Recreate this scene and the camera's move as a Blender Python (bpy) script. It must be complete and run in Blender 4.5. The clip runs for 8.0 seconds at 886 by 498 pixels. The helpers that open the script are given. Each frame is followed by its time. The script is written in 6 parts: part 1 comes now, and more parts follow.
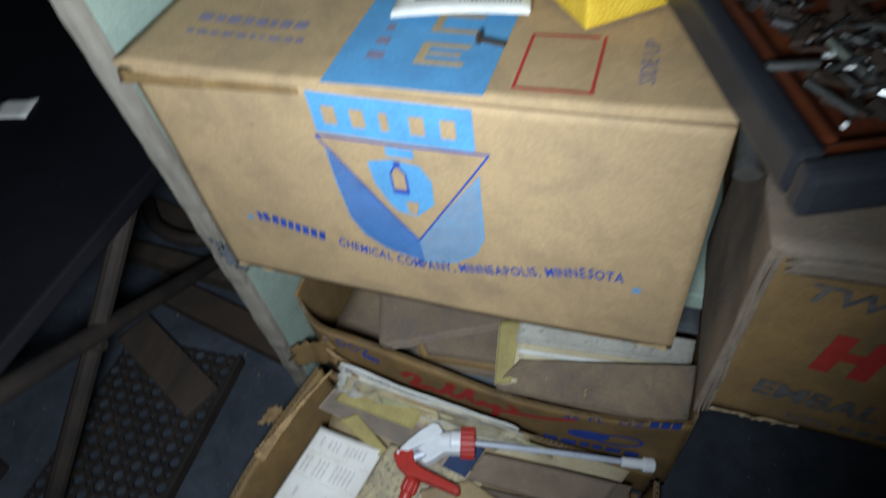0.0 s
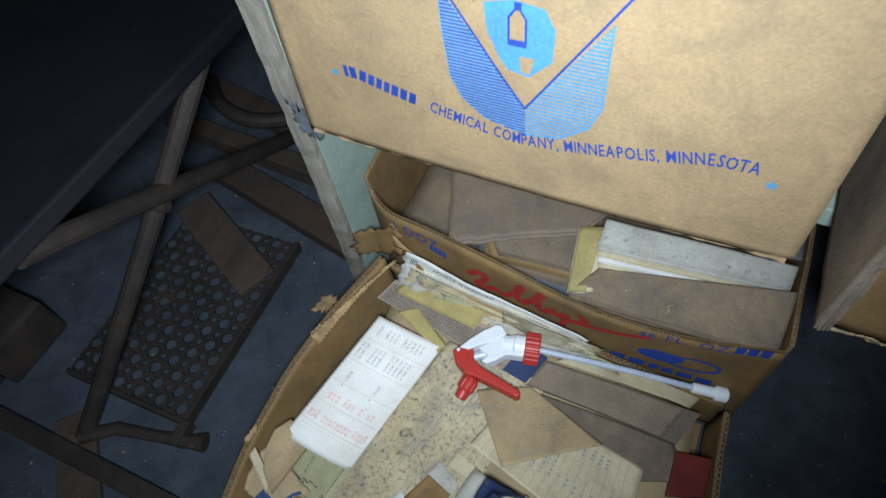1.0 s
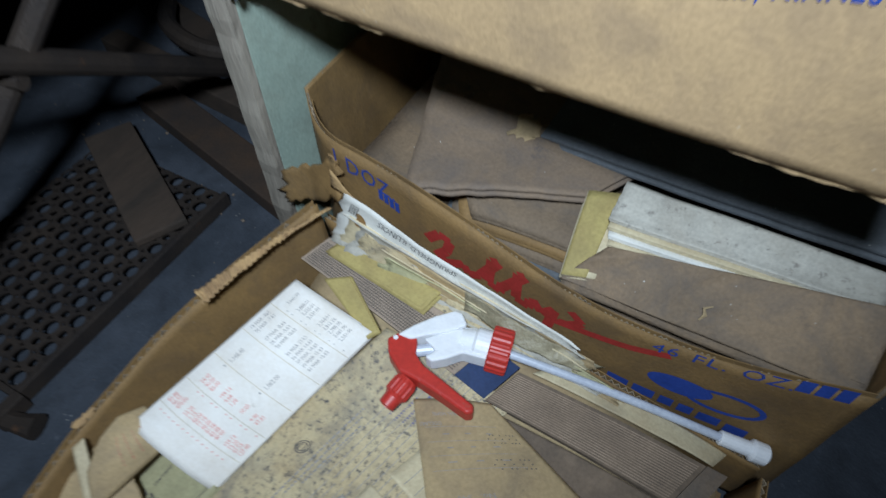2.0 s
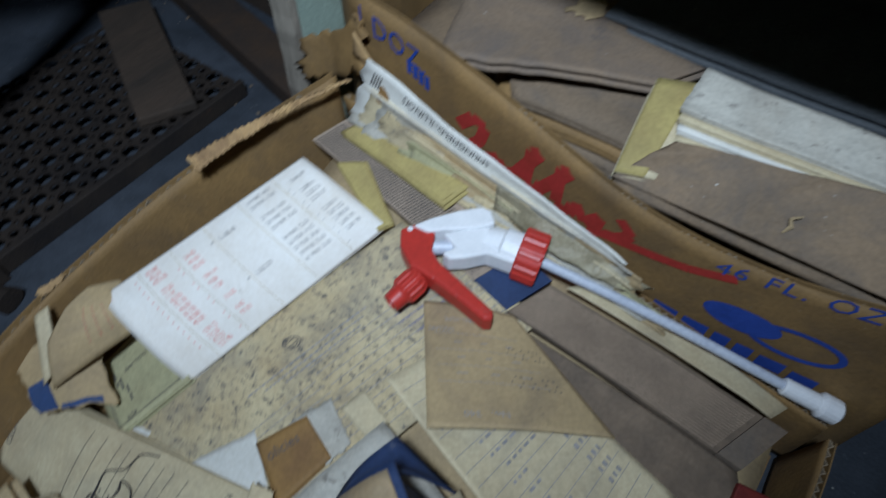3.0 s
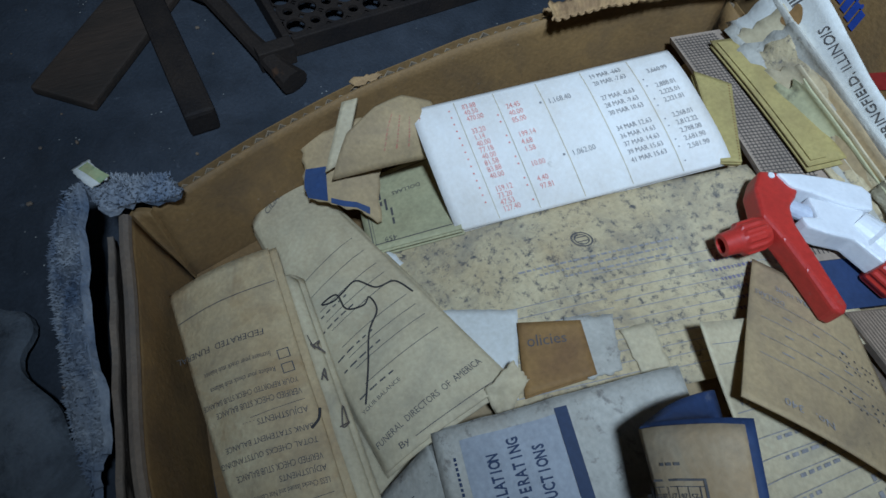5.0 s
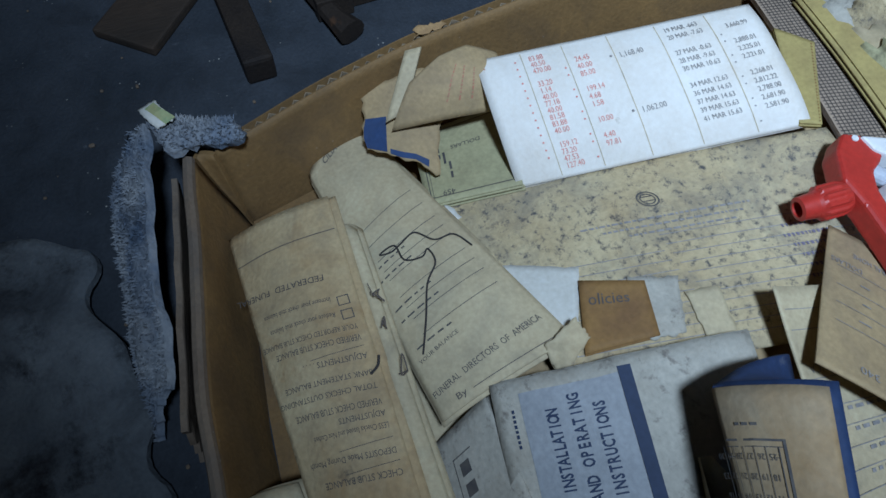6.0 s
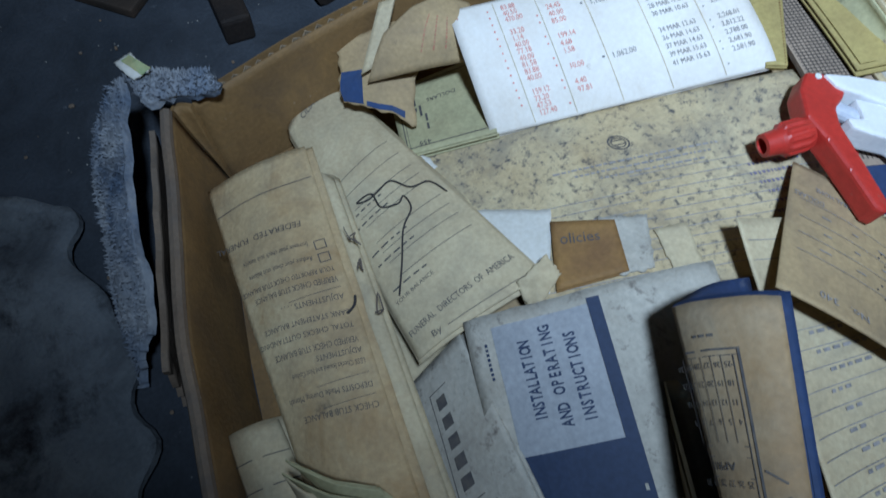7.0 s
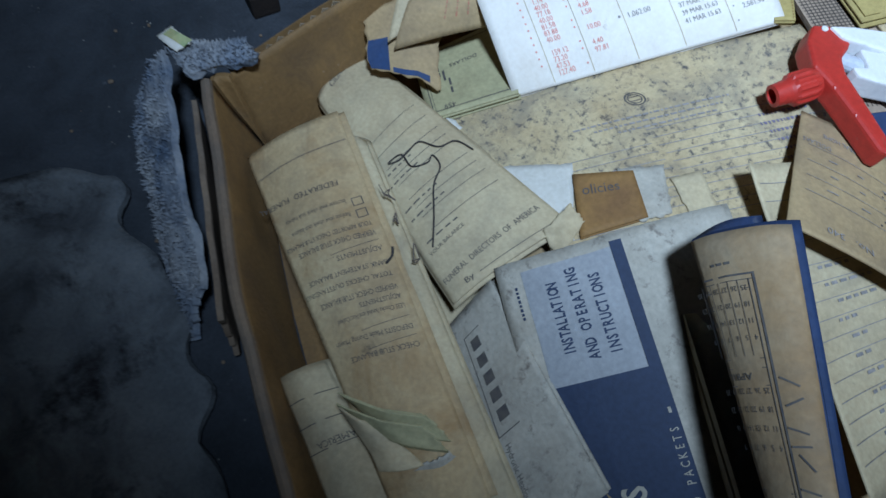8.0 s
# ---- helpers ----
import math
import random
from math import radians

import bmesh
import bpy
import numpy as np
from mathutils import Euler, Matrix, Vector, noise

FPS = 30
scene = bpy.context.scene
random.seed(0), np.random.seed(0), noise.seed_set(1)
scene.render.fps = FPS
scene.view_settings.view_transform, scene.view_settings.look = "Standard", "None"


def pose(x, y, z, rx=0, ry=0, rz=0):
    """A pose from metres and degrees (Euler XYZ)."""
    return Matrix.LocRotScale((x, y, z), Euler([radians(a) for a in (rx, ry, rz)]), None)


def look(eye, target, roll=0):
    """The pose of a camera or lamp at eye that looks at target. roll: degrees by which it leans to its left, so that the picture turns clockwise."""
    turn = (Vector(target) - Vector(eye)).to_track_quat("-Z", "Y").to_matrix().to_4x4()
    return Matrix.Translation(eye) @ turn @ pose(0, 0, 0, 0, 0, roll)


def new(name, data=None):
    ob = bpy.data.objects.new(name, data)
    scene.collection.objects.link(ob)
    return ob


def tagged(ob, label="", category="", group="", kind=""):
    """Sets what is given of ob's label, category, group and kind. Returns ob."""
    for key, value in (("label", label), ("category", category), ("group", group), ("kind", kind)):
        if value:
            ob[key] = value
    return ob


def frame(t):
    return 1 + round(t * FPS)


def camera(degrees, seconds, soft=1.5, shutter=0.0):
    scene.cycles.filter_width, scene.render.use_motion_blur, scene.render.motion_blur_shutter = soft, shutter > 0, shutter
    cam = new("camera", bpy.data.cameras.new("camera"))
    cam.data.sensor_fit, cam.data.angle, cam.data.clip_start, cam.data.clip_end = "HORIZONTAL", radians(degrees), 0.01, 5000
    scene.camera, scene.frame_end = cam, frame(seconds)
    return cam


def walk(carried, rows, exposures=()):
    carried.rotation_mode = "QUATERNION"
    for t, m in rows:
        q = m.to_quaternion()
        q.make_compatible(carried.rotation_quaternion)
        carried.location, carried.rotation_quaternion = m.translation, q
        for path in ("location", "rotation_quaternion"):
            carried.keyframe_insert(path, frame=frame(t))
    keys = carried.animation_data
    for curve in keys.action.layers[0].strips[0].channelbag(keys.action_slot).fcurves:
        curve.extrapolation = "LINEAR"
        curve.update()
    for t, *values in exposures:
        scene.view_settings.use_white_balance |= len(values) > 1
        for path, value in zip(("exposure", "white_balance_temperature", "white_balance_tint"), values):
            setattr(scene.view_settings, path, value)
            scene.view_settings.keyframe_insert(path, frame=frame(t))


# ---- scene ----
# camera and its walk
cam = camera(72.0, 8.0, shutter=0.5)
PATH = [
    (0, (0.341, -0.285, 0.759), (-0.211, 0.874, -0.774), -10.1),
    (0.5, (0.314, -0.305, 0.714), (-0.25, 0.709, -0.914), -8.3),
    (1, (0.3, -0.308, 0.702), (-0.318, 0.637, -0.949), -10.3),
    (2.3, (0.297, -0.244, 0.462), (-0.346, 0.825, -1.101), 1.5),
    (2.5, (0.298, -0.242, 0.447), (-0.338, 0.801, -1.136), 2.0),
    (3, (0.301, -0.258, 0.422), (-0.38, 0.684, -1.206), 1.2),
    (3.5, (0.266, -0.3, 0.392), (-0.438, 0.456, -1.321), 8.7),
    (4, (0.247, -0.342, 0.367), (-0.532, 0.284, -1.366), 11.2),
    (5.5, (0.224, -0.346, 0.365), (-0.54, 0.189, -1.404), 10.2),
    (6, (0.226, -0.362, 0.357), (-0.515, 0.106, -1.441), 9.3),
    (6.5, (0.243, -0.36, 0.358), (-0.496, 0.127, -1.436), 9.8),
    (7, (0.253, -0.362, 0.353), (-0.453, 0.108, -1.458), 9.6),
    (7.5, (0.264, -0.373, 0.344), (-0.394, 0.098, -1.485), 11.3),
    (8, (0.268, -0.385, 0.366), (-0.396, 0.045, -1.471), 7.5),
]

EXPO = [(0.0, -0.9, 6350, 10), (0.5, -0.65, 6250, 10), (1.0, -0.4, 6200, 10), (2.5, -0.4, 5950, 10), (3.0, -0.6, 5850, 10), (3.5, -0.72, 5700, 9), (4.0, -0.68, 5500, 8), (5.5, -0.58, 5450, 8), (8.0, -0.25, 5400, 8)]
walk(cam, [(t, look(eye, target, roll)) for t, eye, target, roll in PATH], EXPO)

# light: a hand torch held beside the walker's head, and the unlit room's faint grey
world = bpy.data.worlds.new("world")
scene.world = world
world.use_nodes = True
world.node_tree.nodes["Background"].inputs[0].default_value = (0.3, 0.4, 0.55, 1)
world.node_tree.nodes["Background"].inputs[1].default_value = 0.003
lamp = bpy.data.lights.new("torch_light", "SPOT")
lamp.energy, lamp.spot_size, lamp.spot_blend, lamp.shadow_soft_size = 40.0, radians(130), 1.0, 0.035
lamp.color = (0.765, 0.89, 1.0)
torch = new("torch_light", lamp)
torch.matrix_world = look((0.32, -0.36, 0.735), (-0.02, 0.0, 0.43))

# ---------------------------------------------------------------- materials
def mat(name, a, b=None, scale=20.0, rough=0.7, bump=0.2, dirt=0.0, dirt_col=(0.05, 0.045, 0.04), dirt_scale=60.0,
        metal=0.0, fine=400.0, spec=0.3, stretch=(1, 1, 1), dust=0.0, soot=0.0, soot_col=(0.10, 0.095, 0.09), stain=0.0):
    """Two-scale mottled surface with speckled dirt."""
    m = bpy.data.materials.new(name)
    m.use_nodes = True
    nt = m.node_tree
    N, L = nt.nodes, nt.links
    bs = N["Principled BSDF"]
    tc = N.new("ShaderNodeTexCoord")
    mp = N.new("ShaderNodeMapping")
    mp.inputs["Scale"].default_value = stretch
    L.new(tc.outputs["Object"], mp.inputs["Vector"])
    n1 = N.new("ShaderNodeTexNoise")
    n1.inputs["Scale"].default_value, n1.inputs["Detail"].default_value, n1.inputs["Roughness"].default_value = scale, 6, 0.6
    n2 = N.new("ShaderNodeTexNoise")
    n2.inputs["Scale"].default_value, n2.inputs["Detail"].default_value = fine, 3
    for n in (n1, n2):
        L.new(mp.outputs[0], n.inputs["Vector"])
    r1 = N.new("ShaderNodeValToRGB")
    r1.color_ramp.elements[0].position, r1.color_ramp.elements[1].position = 0.32, 0.68
    b = b or tuple(0.75 * c for c in a)
    r1.color_ramp.elements[0].color, r1.color_ramp.elements[1].color = (*b, 1), (*a, 1)
    L.new(n1.outputs["Fac"], r1.inputs[0])
    mx = N.new("ShaderNodeMixRGB")
    mx.blend_type = "OVERLAY"
    mx.inputs[0].default_value = 0.25
    L.new(r1.outputs[0], mx.inputs[1])
    L.new(n2.outputs["Fac"], mx.inputs[2])
    col = mx.outputs[0]
    if dirt > 0:
        n3 = N.new("ShaderNodeTexNoise")
        n3.inputs["Scale"].default_value, n3.inputs["Detail"].default_value, n3.inputs["Roughness"].default_value = dirt_scale, 8, 0.72
        L.new(mp.outputs[0], n3.inputs["Vector"])
        r3 = N.new("ShaderNodeValToRGB")
        p = 0.70 - 0.22 * dirt
        r3.color_ramp.elements[0].position, r3.color_ramp.elements[1].position = p, p + 0.13
        r3.color_ramp.elements[0].color, r3.color_ramp.elements[1].color = (0, 0, 0, 1), (1, 1, 1, 1)
        L.new(n3.outputs["Fac"], r3.inputs[0])
        m3 = N.new("ShaderNodeMixRGB")
        m3.inputs[2].default_value = (*dirt_col, 1)
        L.new(r3.outputs[0], m3.inputs[0])
        L.new(col, m3.inputs[1])
        col = m3.outputs[0]
    for amount, tint, sc, seed, lo in ((stain, (0.30, 0.16, 0.05), 16.0, 4.0, 0.50), (soot, soot_col, 24.0, 9.0, 0.46)):
        if amount > 0:
            ms = N.new("ShaderNodeMapping")
            ms.inputs["Location"].default_value = (seed, seed * 0.7, 0)
            L.new(tc.outputs["Object"], ms.inputs["Vector"])
            ns = N.new("ShaderNodeTexNoise")
            ns.inputs["Scale"].default_value, ns.inputs["Detail"].default_value, ns.inputs["Roughness"].default_value, ns.inputs["Distortion"].default_value = sc, 10, 0.68, 0.6
            L.new(ms.outputs[0], ns.inputs["Vector"])
            rr = N.new("ShaderNodeMapRange")
            rr.inputs["From Min"].default_value, rr.inputs["From Max"].default_value, rr.inputs["To Max"].default_value = lo, lo + 0.24, amount
            L.new(ns.outputs["Fac"], rr.inputs["Value"])
            mz = N.new("ShaderNodeMixRGB")
            mz.blend_type = "MIX"
            mz.inputs[2].default_value = (*tint, 1)
            L.new(rr.outputs[0], mz.inputs[0])
            L.new(col, mz.inputs[1])
            col = mz.outputs[0]
    if dust > 0:
        n4 = N.new("ShaderNodeTexVoronoi")
        n4.inputs["Scale"].default_value = 170.0
        L.new(mp.outputs[0], n4.inputs["Vector"])
        r4 = N.new("ShaderNodeValToRGB")
        r4.color_ramp.elements[0].position, r4.color_ramp.elements[1].position = 0.07, 0.12
        r4.color_ramp.elements[0].color, r4.color_ramp.elements[1].color = (dust, dust, dust, 1), (0, 0, 0, 1)
        L.new(n4.outputs["Distance"], r4.inputs[0])
        n5 = N.new("ShaderNodeTexNoise")
        n5.inputs["Scale"].default_value = 45.0
        L.new(mp.outputs[0], n5.inputs["Vector"])
        r5 = N.new("ShaderNodeValToRGB")
        r5.color_ramp.elements[0].position, r5.color_ramp.elements[1].position = 0.58, 0.66
        L.new(n5.outputs["Fac"], r5.inputs[0])
        mm = N.new("ShaderNodeMath")
        mm.operation = "MULTIPLY"
        L.new(r4.outputs[0], mm.inputs[0])
        L.new(r5.outputs[0], mm.inputs[1])
        m4 = N.new("ShaderNodeMixRGB")
        m4.inputs[2].default_value = (0.6, 0.58, 0.52, 1)
        L.new(mm.outputs[0], m4.inputs[0])
        L.new(col, m4.inputs[1])
        col = m4.outputs[0]
    L.new(col, bs.inputs["Base Color"])
    bs.inputs["Roughness"].default_value, bs.inputs["Metallic"].default_value = rough, metal
    bs.inputs["Specular IOR Level"].default_value = spec
    if bump > 0:
        bu = N.new("ShaderNodeBump")
        bu.inputs["Strength"].default_value, bu.inputs["Distance"].default_value = bump, 0.002
        ad = N.new("ShaderNodeMath")
        ad.operation = "ADD"
        L.new(n1.outputs["Fac"], ad.inputs[0])
        L.new(n2.outputs["Fac"], ad.inputs[1])
        L.new(ad.outputs[0], bu.inputs["Height"])
        L.new(bu.outputs[0], bs.inputs["Normal"])
    return m


CARTON = mat("carton_tan", (0.43, 0.29, 0.15), (0.345, 0.235, 0.125), 9, 0.75, 0.15, 0.25, (0.15, 0.10, 0.065), 40, dust=0.3, soot=0.5, soot_col=(0.20, 0.14, 0.09))
CARTON_DARK = mat("carton_brown", (0.26, 0.155, 0.058), (0.165, 0.100, 0.042), 16, 0.7, 0.2, 0.3, (0.08, 0.055, 0.035), 30, soot=0.45, soot_col=(0.09, 0.065, 0.045), dust=0.15)
CARTON_DUSTY = mat("carton_dusty", (0.22, 0.165, 0.115), (0.15, 0.11, 0.08), 18, 0.85, 0.3, 0.4, (0.06, 0.05, 0.045), 40, dust=0.8, soot=0.5)
RIM = mat("rim_fluting", (0.30, 0.23, 0.15), (0.17, 0.13, 0.09), 60, 0.85, 0.4)
RED_FADED = mat("faded_red_print", (0.40, 0.17, 0.11), (0.36, 0.22, 0.14), 200, 0.8, 0.0)
FLUTE = mat("torn_fluting", (0.45, 0.29, 0.13), (0.26, 0.16, 0.08), 60, 0.85, 0.4)
FOLDER_BROWN = mat("dusty_brown_folder", (0.27, 0.19, 0.125), (0.18, 0.13, 0.09), 9, 0.8, 0.25, 0.4, (0.09, 0.08, 0.08), 20, dust=0.8, soot=0.5, soot_col=(0.11, 0.10, 0.10))
KRAFT = mat("kraft_paper", (0.26, 0.18, 0.11), (0.15, 0.11, 0.075), 12, 0.8, 0.35, 0.3, (0.05, 0.045, 0.045), 25, dust=0.9, soot=0.6, soot_col=(0.085, 0.08, 0.08))
GREY_CARD = mat("dusty_grey_card", (0.13, 0.14, 0.15), (0.09, 0.095, 0.10), 25, 0.85, 0.2, 0.2, dust=0.7)
CREAM = mat("cream_paper", (0.60, 0.51, 0.33), (0.49, 0.40, 0.25), 18, 0.75, 0.12, 0.18, (0.16, 0.14, 0.11), 35, soot=0.42, soot_col=(0.20, 0.18, 0.15), stain=0.25)
DIRTY_CREAM = mat("dirty_form_paper", (0.59, 0.49, 0.30), (0.45, 0.35, 0.20), 20, 0.75, 0.35, 0.80, (0.09, 0.085, 0.085), 210, soot=0.62, soot_col=(0.13, 0.125, 0.125), stain=0.3)
MANILA = mat("manila", (0.42, 0.31, 0.165), (0.36, 0.26, 0.14), 16, 0.75, 0.15, 0.25, (0.14, 0.11, 0.08), 45, soot=0.45, soot_col=(0.14, 0.11, 0.085))
TAPE_PAPER = mat("roll_paper", (0.80, 0.77, 0.72), (0.72, 0.67, 0.60), 30, 0.6, 0.1, 0.10, (0.35, 0.28, 0.2), 40, soot=0.16, soot_col=(0.42, 0.36, 0.30), stain=0.10)
WHITE = mat("white_paper", (0.72, 0.70, 0.64), (0.60, 0.58, 0.52), 24, 0.7, 0.12, 0.2, (0.3, 0.28, 0.25), 50, soot=0.3, soot_col=(0.3, 0.28, 0.25))
GREY_WHITE = mat("greyed_cover", (0.51, 0.48, 0.41), (0.39, 0.36, 0.30), 26, 0.7, 0.2, 0.62, (0.17, 0.15, 0.13), 120, soot=0.45, soot_col=(0.24, 0.22, 0.19), stain=0.15)
YELLOW = mat("aged_yellow", (0.44, 0.355, 0.13), (0.34, 0.26, 0.10), 24, 0.7, 0.2, 0.3, (0.2, 0.15, 0.07), 40, soot=0.4, soot_col=(0.2, 0.15, 0.07))
CHECK_GREEN = mat("pale_green_check", (0.48, 0.45, 0.26), (0.39, 0.35, 0.20), 26, 0.75, 0.1, 0.3, (0.12, 0.11, 0.07), 30, soot=0.45, soot_col=(0.15, 0.14, 0.09))
STAINED_CREAM = mat("water_stained_paper", (0.61, 0.49, 0.29), (0.44, 0.31, 0.16), 13, 0.75, 0.25, 0.25, (0.14, 0.12, 0.09), 45, soot=0.4, soot_col=(0.19, 0.16, 0.12), stain=0.85)
FADED_BLUE = mat("faded_blue_print", (0.03, 0.06, 0.16), (0.045, 0.065, 0.13), 40, 0.75, 0.1, 0.35, (0.16, 0.12, 0.09), 80)
ORANGE_BROWN = mat("orange_brown_cover", (0.33, 0.19, 0.06), (0.20, 0.11, 0.045), 22, 0.7, 0.15, 0.25, (0.07, 0.05, 0.04), 40)
STAINED = mat("stained_calendar_leaf", (0.30, 0.18, 0.07), (0.36, 0.31, 0.22), 11, 0.7, 0.12, 0.25, (0.16, 0.11, 0.06), 30, stain=0.6, soot=0.3)
BLUE_INK = mat("blue_ink", (0.030, 0.07, 0.34), (0.02, 0.05, 0.25), 60, 0.75, 0.0)
SKY_INK = mat("sky_ink", (0.10, 0.31, 0.54), (0.085, 0.24, 0.43), 30, 0.6, 0.05, 0.3, (0.24, 0.20, 0.14), 45)
RED_INK = mat("red_ink", (0.42, 0.035, 0.03), (0.30, 0.03, 0.02), 60, 0.75, 0.0)
PINK_INK = mat("pink_ink", (0.72, 0.33, 0.28), (0.6, 0.2, 0.17), 300, 0.75, 0.0)
GREY_INK = mat("grey_ink", (0.36, 0.33, 0.31), (0.20, 0.19, 0.19), 300, 0.75, 0.0)
FADED_INK = mat("faded_blue_ink", (0.16, 0.15, 0.24), (0.22, 0.19, 0.22), 60, 0.75, 0.0)
BLACK_INK = mat("black_ink", (0.06, 0.058, 0.065), (0.14, 0.125, 0.11), 200, 0.75, 0.0)
NAVY = mat("navy_print", (0.030, 0.045, 0.095), (0.025, 0.038, 0.08), 50, 0.65, 0.05, 0.15, (0.12, 0.13, 0.15), 120)
BLUE_COVER = mat("blue_cover", (0.028, 0.048, 0.12), (0.02, 0.035, 0.085), 40, 0.7, 0.1, 0.3, (0.15, 0.15, 0.15), 60)
PALE_PANEL = mat("grey_panel_print", (0.35, 0.36, 0.38), (0.30, 0.31, 0.33), 40, 0.7, 0.05, 0.3, (0.2, 0.18, 0.15), 90)
MAROON = mat("maroon_leather", (0.17, 0.025, 0.02), (0.11, 0.02, 0.02), 30, 0.6, 0.2, 0.3)
GREEN_PAINT = mat("pale_green_paint", (0.36, 0.43, 0.35), (0.29, 0.36, 0.30), 9, 0.6, 0.15, 0.3, (0.15, 0.14, 0.11), 14, soot=0.35, soot_col=(0.18, 0.18, 0.14))
RAW_WOOD = mat("chipped_wood_edge", (0.34, 0.30, 0.24), (0.18, 0.15, 0.12), 40, 0.8, 0.4, 0.35, (0.08, 0.07, 0.06), 60, stretch=(1, 1, 0.15))
CONCRETE = mat("blue_grey_concrete", (0.062, 0.070, 0.086), (0.028, 0.034, 0.044), 10, 0.85, 0.4, 0.35, (0.13, 0.14, 0.16), 90, soot=0.6, soot_col=(0.02, 0.022, 0.026), dust=0.6)
TABLE_TOP = mat("dark_table_top", (0.010, 0.009, 0.012), (0.006, 0.006, 0.008), 8, 0.45, 0.08, 0.1, (0.10, 0.09, 0.09), 140)
RUSTY = mat("rusty_steel", (0.045, 0.033, 0.025), (0.022, 0.018, 0.017), 22, 0.7, 0.3, 0.3, (0.12, 0.06, 0.03), 30, metal=0.25)
RUST_BROWN = mat("rust_brown", (0.06, 0.036, 0.022), (0.034, 0.026, 0.022), 20, 0.8, 0.3, 0.2)
OLD_WOOD = mat("old_wood", (0.066, 0.045, 0.032), (0.036, 0.028, 0.022), 30, 0.8, 0.3, 0.2, stretch=(1, 0.2, 1))
RED_PLASTIC = mat("red_plastic", (0.50, 0.035, 0.024), (0.40, 0.03, 0.022), 30, 0.42, 0.05, 0.3, (0.3, 0.1, 0.08), 80, spec=0.5)
WHITE_PLASTIC = mat("white_plastic", (0.82, 0.82, 0.83), (0.74, 0.74, 0.75), 50, 0.4, 0.1, 0.25, (0.2, 0.2, 0.22), 90, spec=0.5)
MILKY = mat("milky_plastic", (0.52, 0.55, 0.62), (0.45, 0.48, 0.55), 40, 0.35, 0.0, spec=0.5)
TOWEL = mat("terry_cloth", (0.36, 0.37, 0.39), (0.10, 0.135, 0.20), 34, 0.95, 0.6, 0.45, (0.07, 0.075, 0.09), 60, soot=0.4, soot_col=(0.09, 0.09, 0.10))
FLOOR_CLOTH = mat("stained_floor_cloth", (0.19, 0.205, 0.22), (0.09, 0.10, 0.115), 12, 0.95, 0.4, 0.75, (0.018, 0.018, 0.022), 20, soot=0.7, soot_col=(0.03, 0.03, 0.035))
WALL_PAINT = mat("grimy_wall_paint", (0.18, 0.19, 0.18), (0.12, 0.12, 0.12), 3, 0.8, 0.1, 0.3)
CEIL_PAINT = mat("grimy_ceiling_paint", (0.2, 0.2, 0.19), (0.14, 0.14, 0.13), 3, 0.85, 0.1)
GREEN_LEAF = mat("faded_green_label", (0.22, 0.36, 0.2), (0.5, 0.42, 0.2), 60, 0.7, 0.1)
YELLOW_BOX = mat("yellow_textured_card", (0.72, 0.48, 0.05), (0.6, 0.38, 0.03), 90, 0.55, 0.5)
BLACK_LACQUER = mat("black_lacquer", (0.02, 0.022, 0.028), (0.03, 0.03, 0.035), 30, 0.4, 0.1, 0.2, (0.12, 0.12, 0.13), 80)
MAHOGANY = mat("reddish_wood", (0.14, 0.035, 0.012), (0.08, 0.02, 0.01), 40, 0.45, 0.1, stretch=(1, 0.2, 1))
METAL = mat("dull_metal", (0.45, 0.45, 0.44), (0.3, 0.29, 0.27), 60, 0.35, 0.1, 0.2, metal=0.9)
CORD = mat("dark_elastic", (0.05, 0.045, 0.045), None, 60, 0.8, 0.1)
LINT = mat("grey_lint", (0.17, 0.14, 0.115), (0.10, 0.08, 0.07), 60, 0.95, 0.3)


# ---------------------------------------------------------------- building helpers
def link(name, bm, material, parent=None, label="", smooth=False, recalc=True):
    me = bpy.data.meshes.new(name)
    if recalc:
        bmesh.ops.recalc_face_normals(bm, faces=bm.faces)
    for f in bm.faces:
        f.smooth = smooth
    bm.to_mesh(me)
    bm.free()
    me.materials.append(material)
    ob = new(name, me)
    if parent is not None:
        ob.parent = parent
    if label:
        ob["label"] = label
    return ob


def part(name, bm, material, parent, label="", smooth=False):
    return link(name, bm, material, parent, label, smooth)


def thing(name, label, category, group="", kind=""):
    return tagged(new(name), label, category, group, kind)


def box_bm(lo, hi, bevel=0.0, m=None, bm=None):
    bm = bm or bmesh.new()
    lo, hi = Vector(lo), Vector(hi)
    mm = Matrix.Translation((lo + hi) / 2) @ Matrix.Diagonal((*(hi - lo), 1))
    if m is not None:
        mm = m @ mm
    r = bmesh.ops.create_cube(bm, size=1.0, matrix=mm)
    if bevel:
        es = list({e for v in r["verts"] for e in v.link_edges})
        bmesh.ops.bevel(bm, geom=es, offset=bevel, segments=2, affect="EDGES", profile=0.6)
    return bm


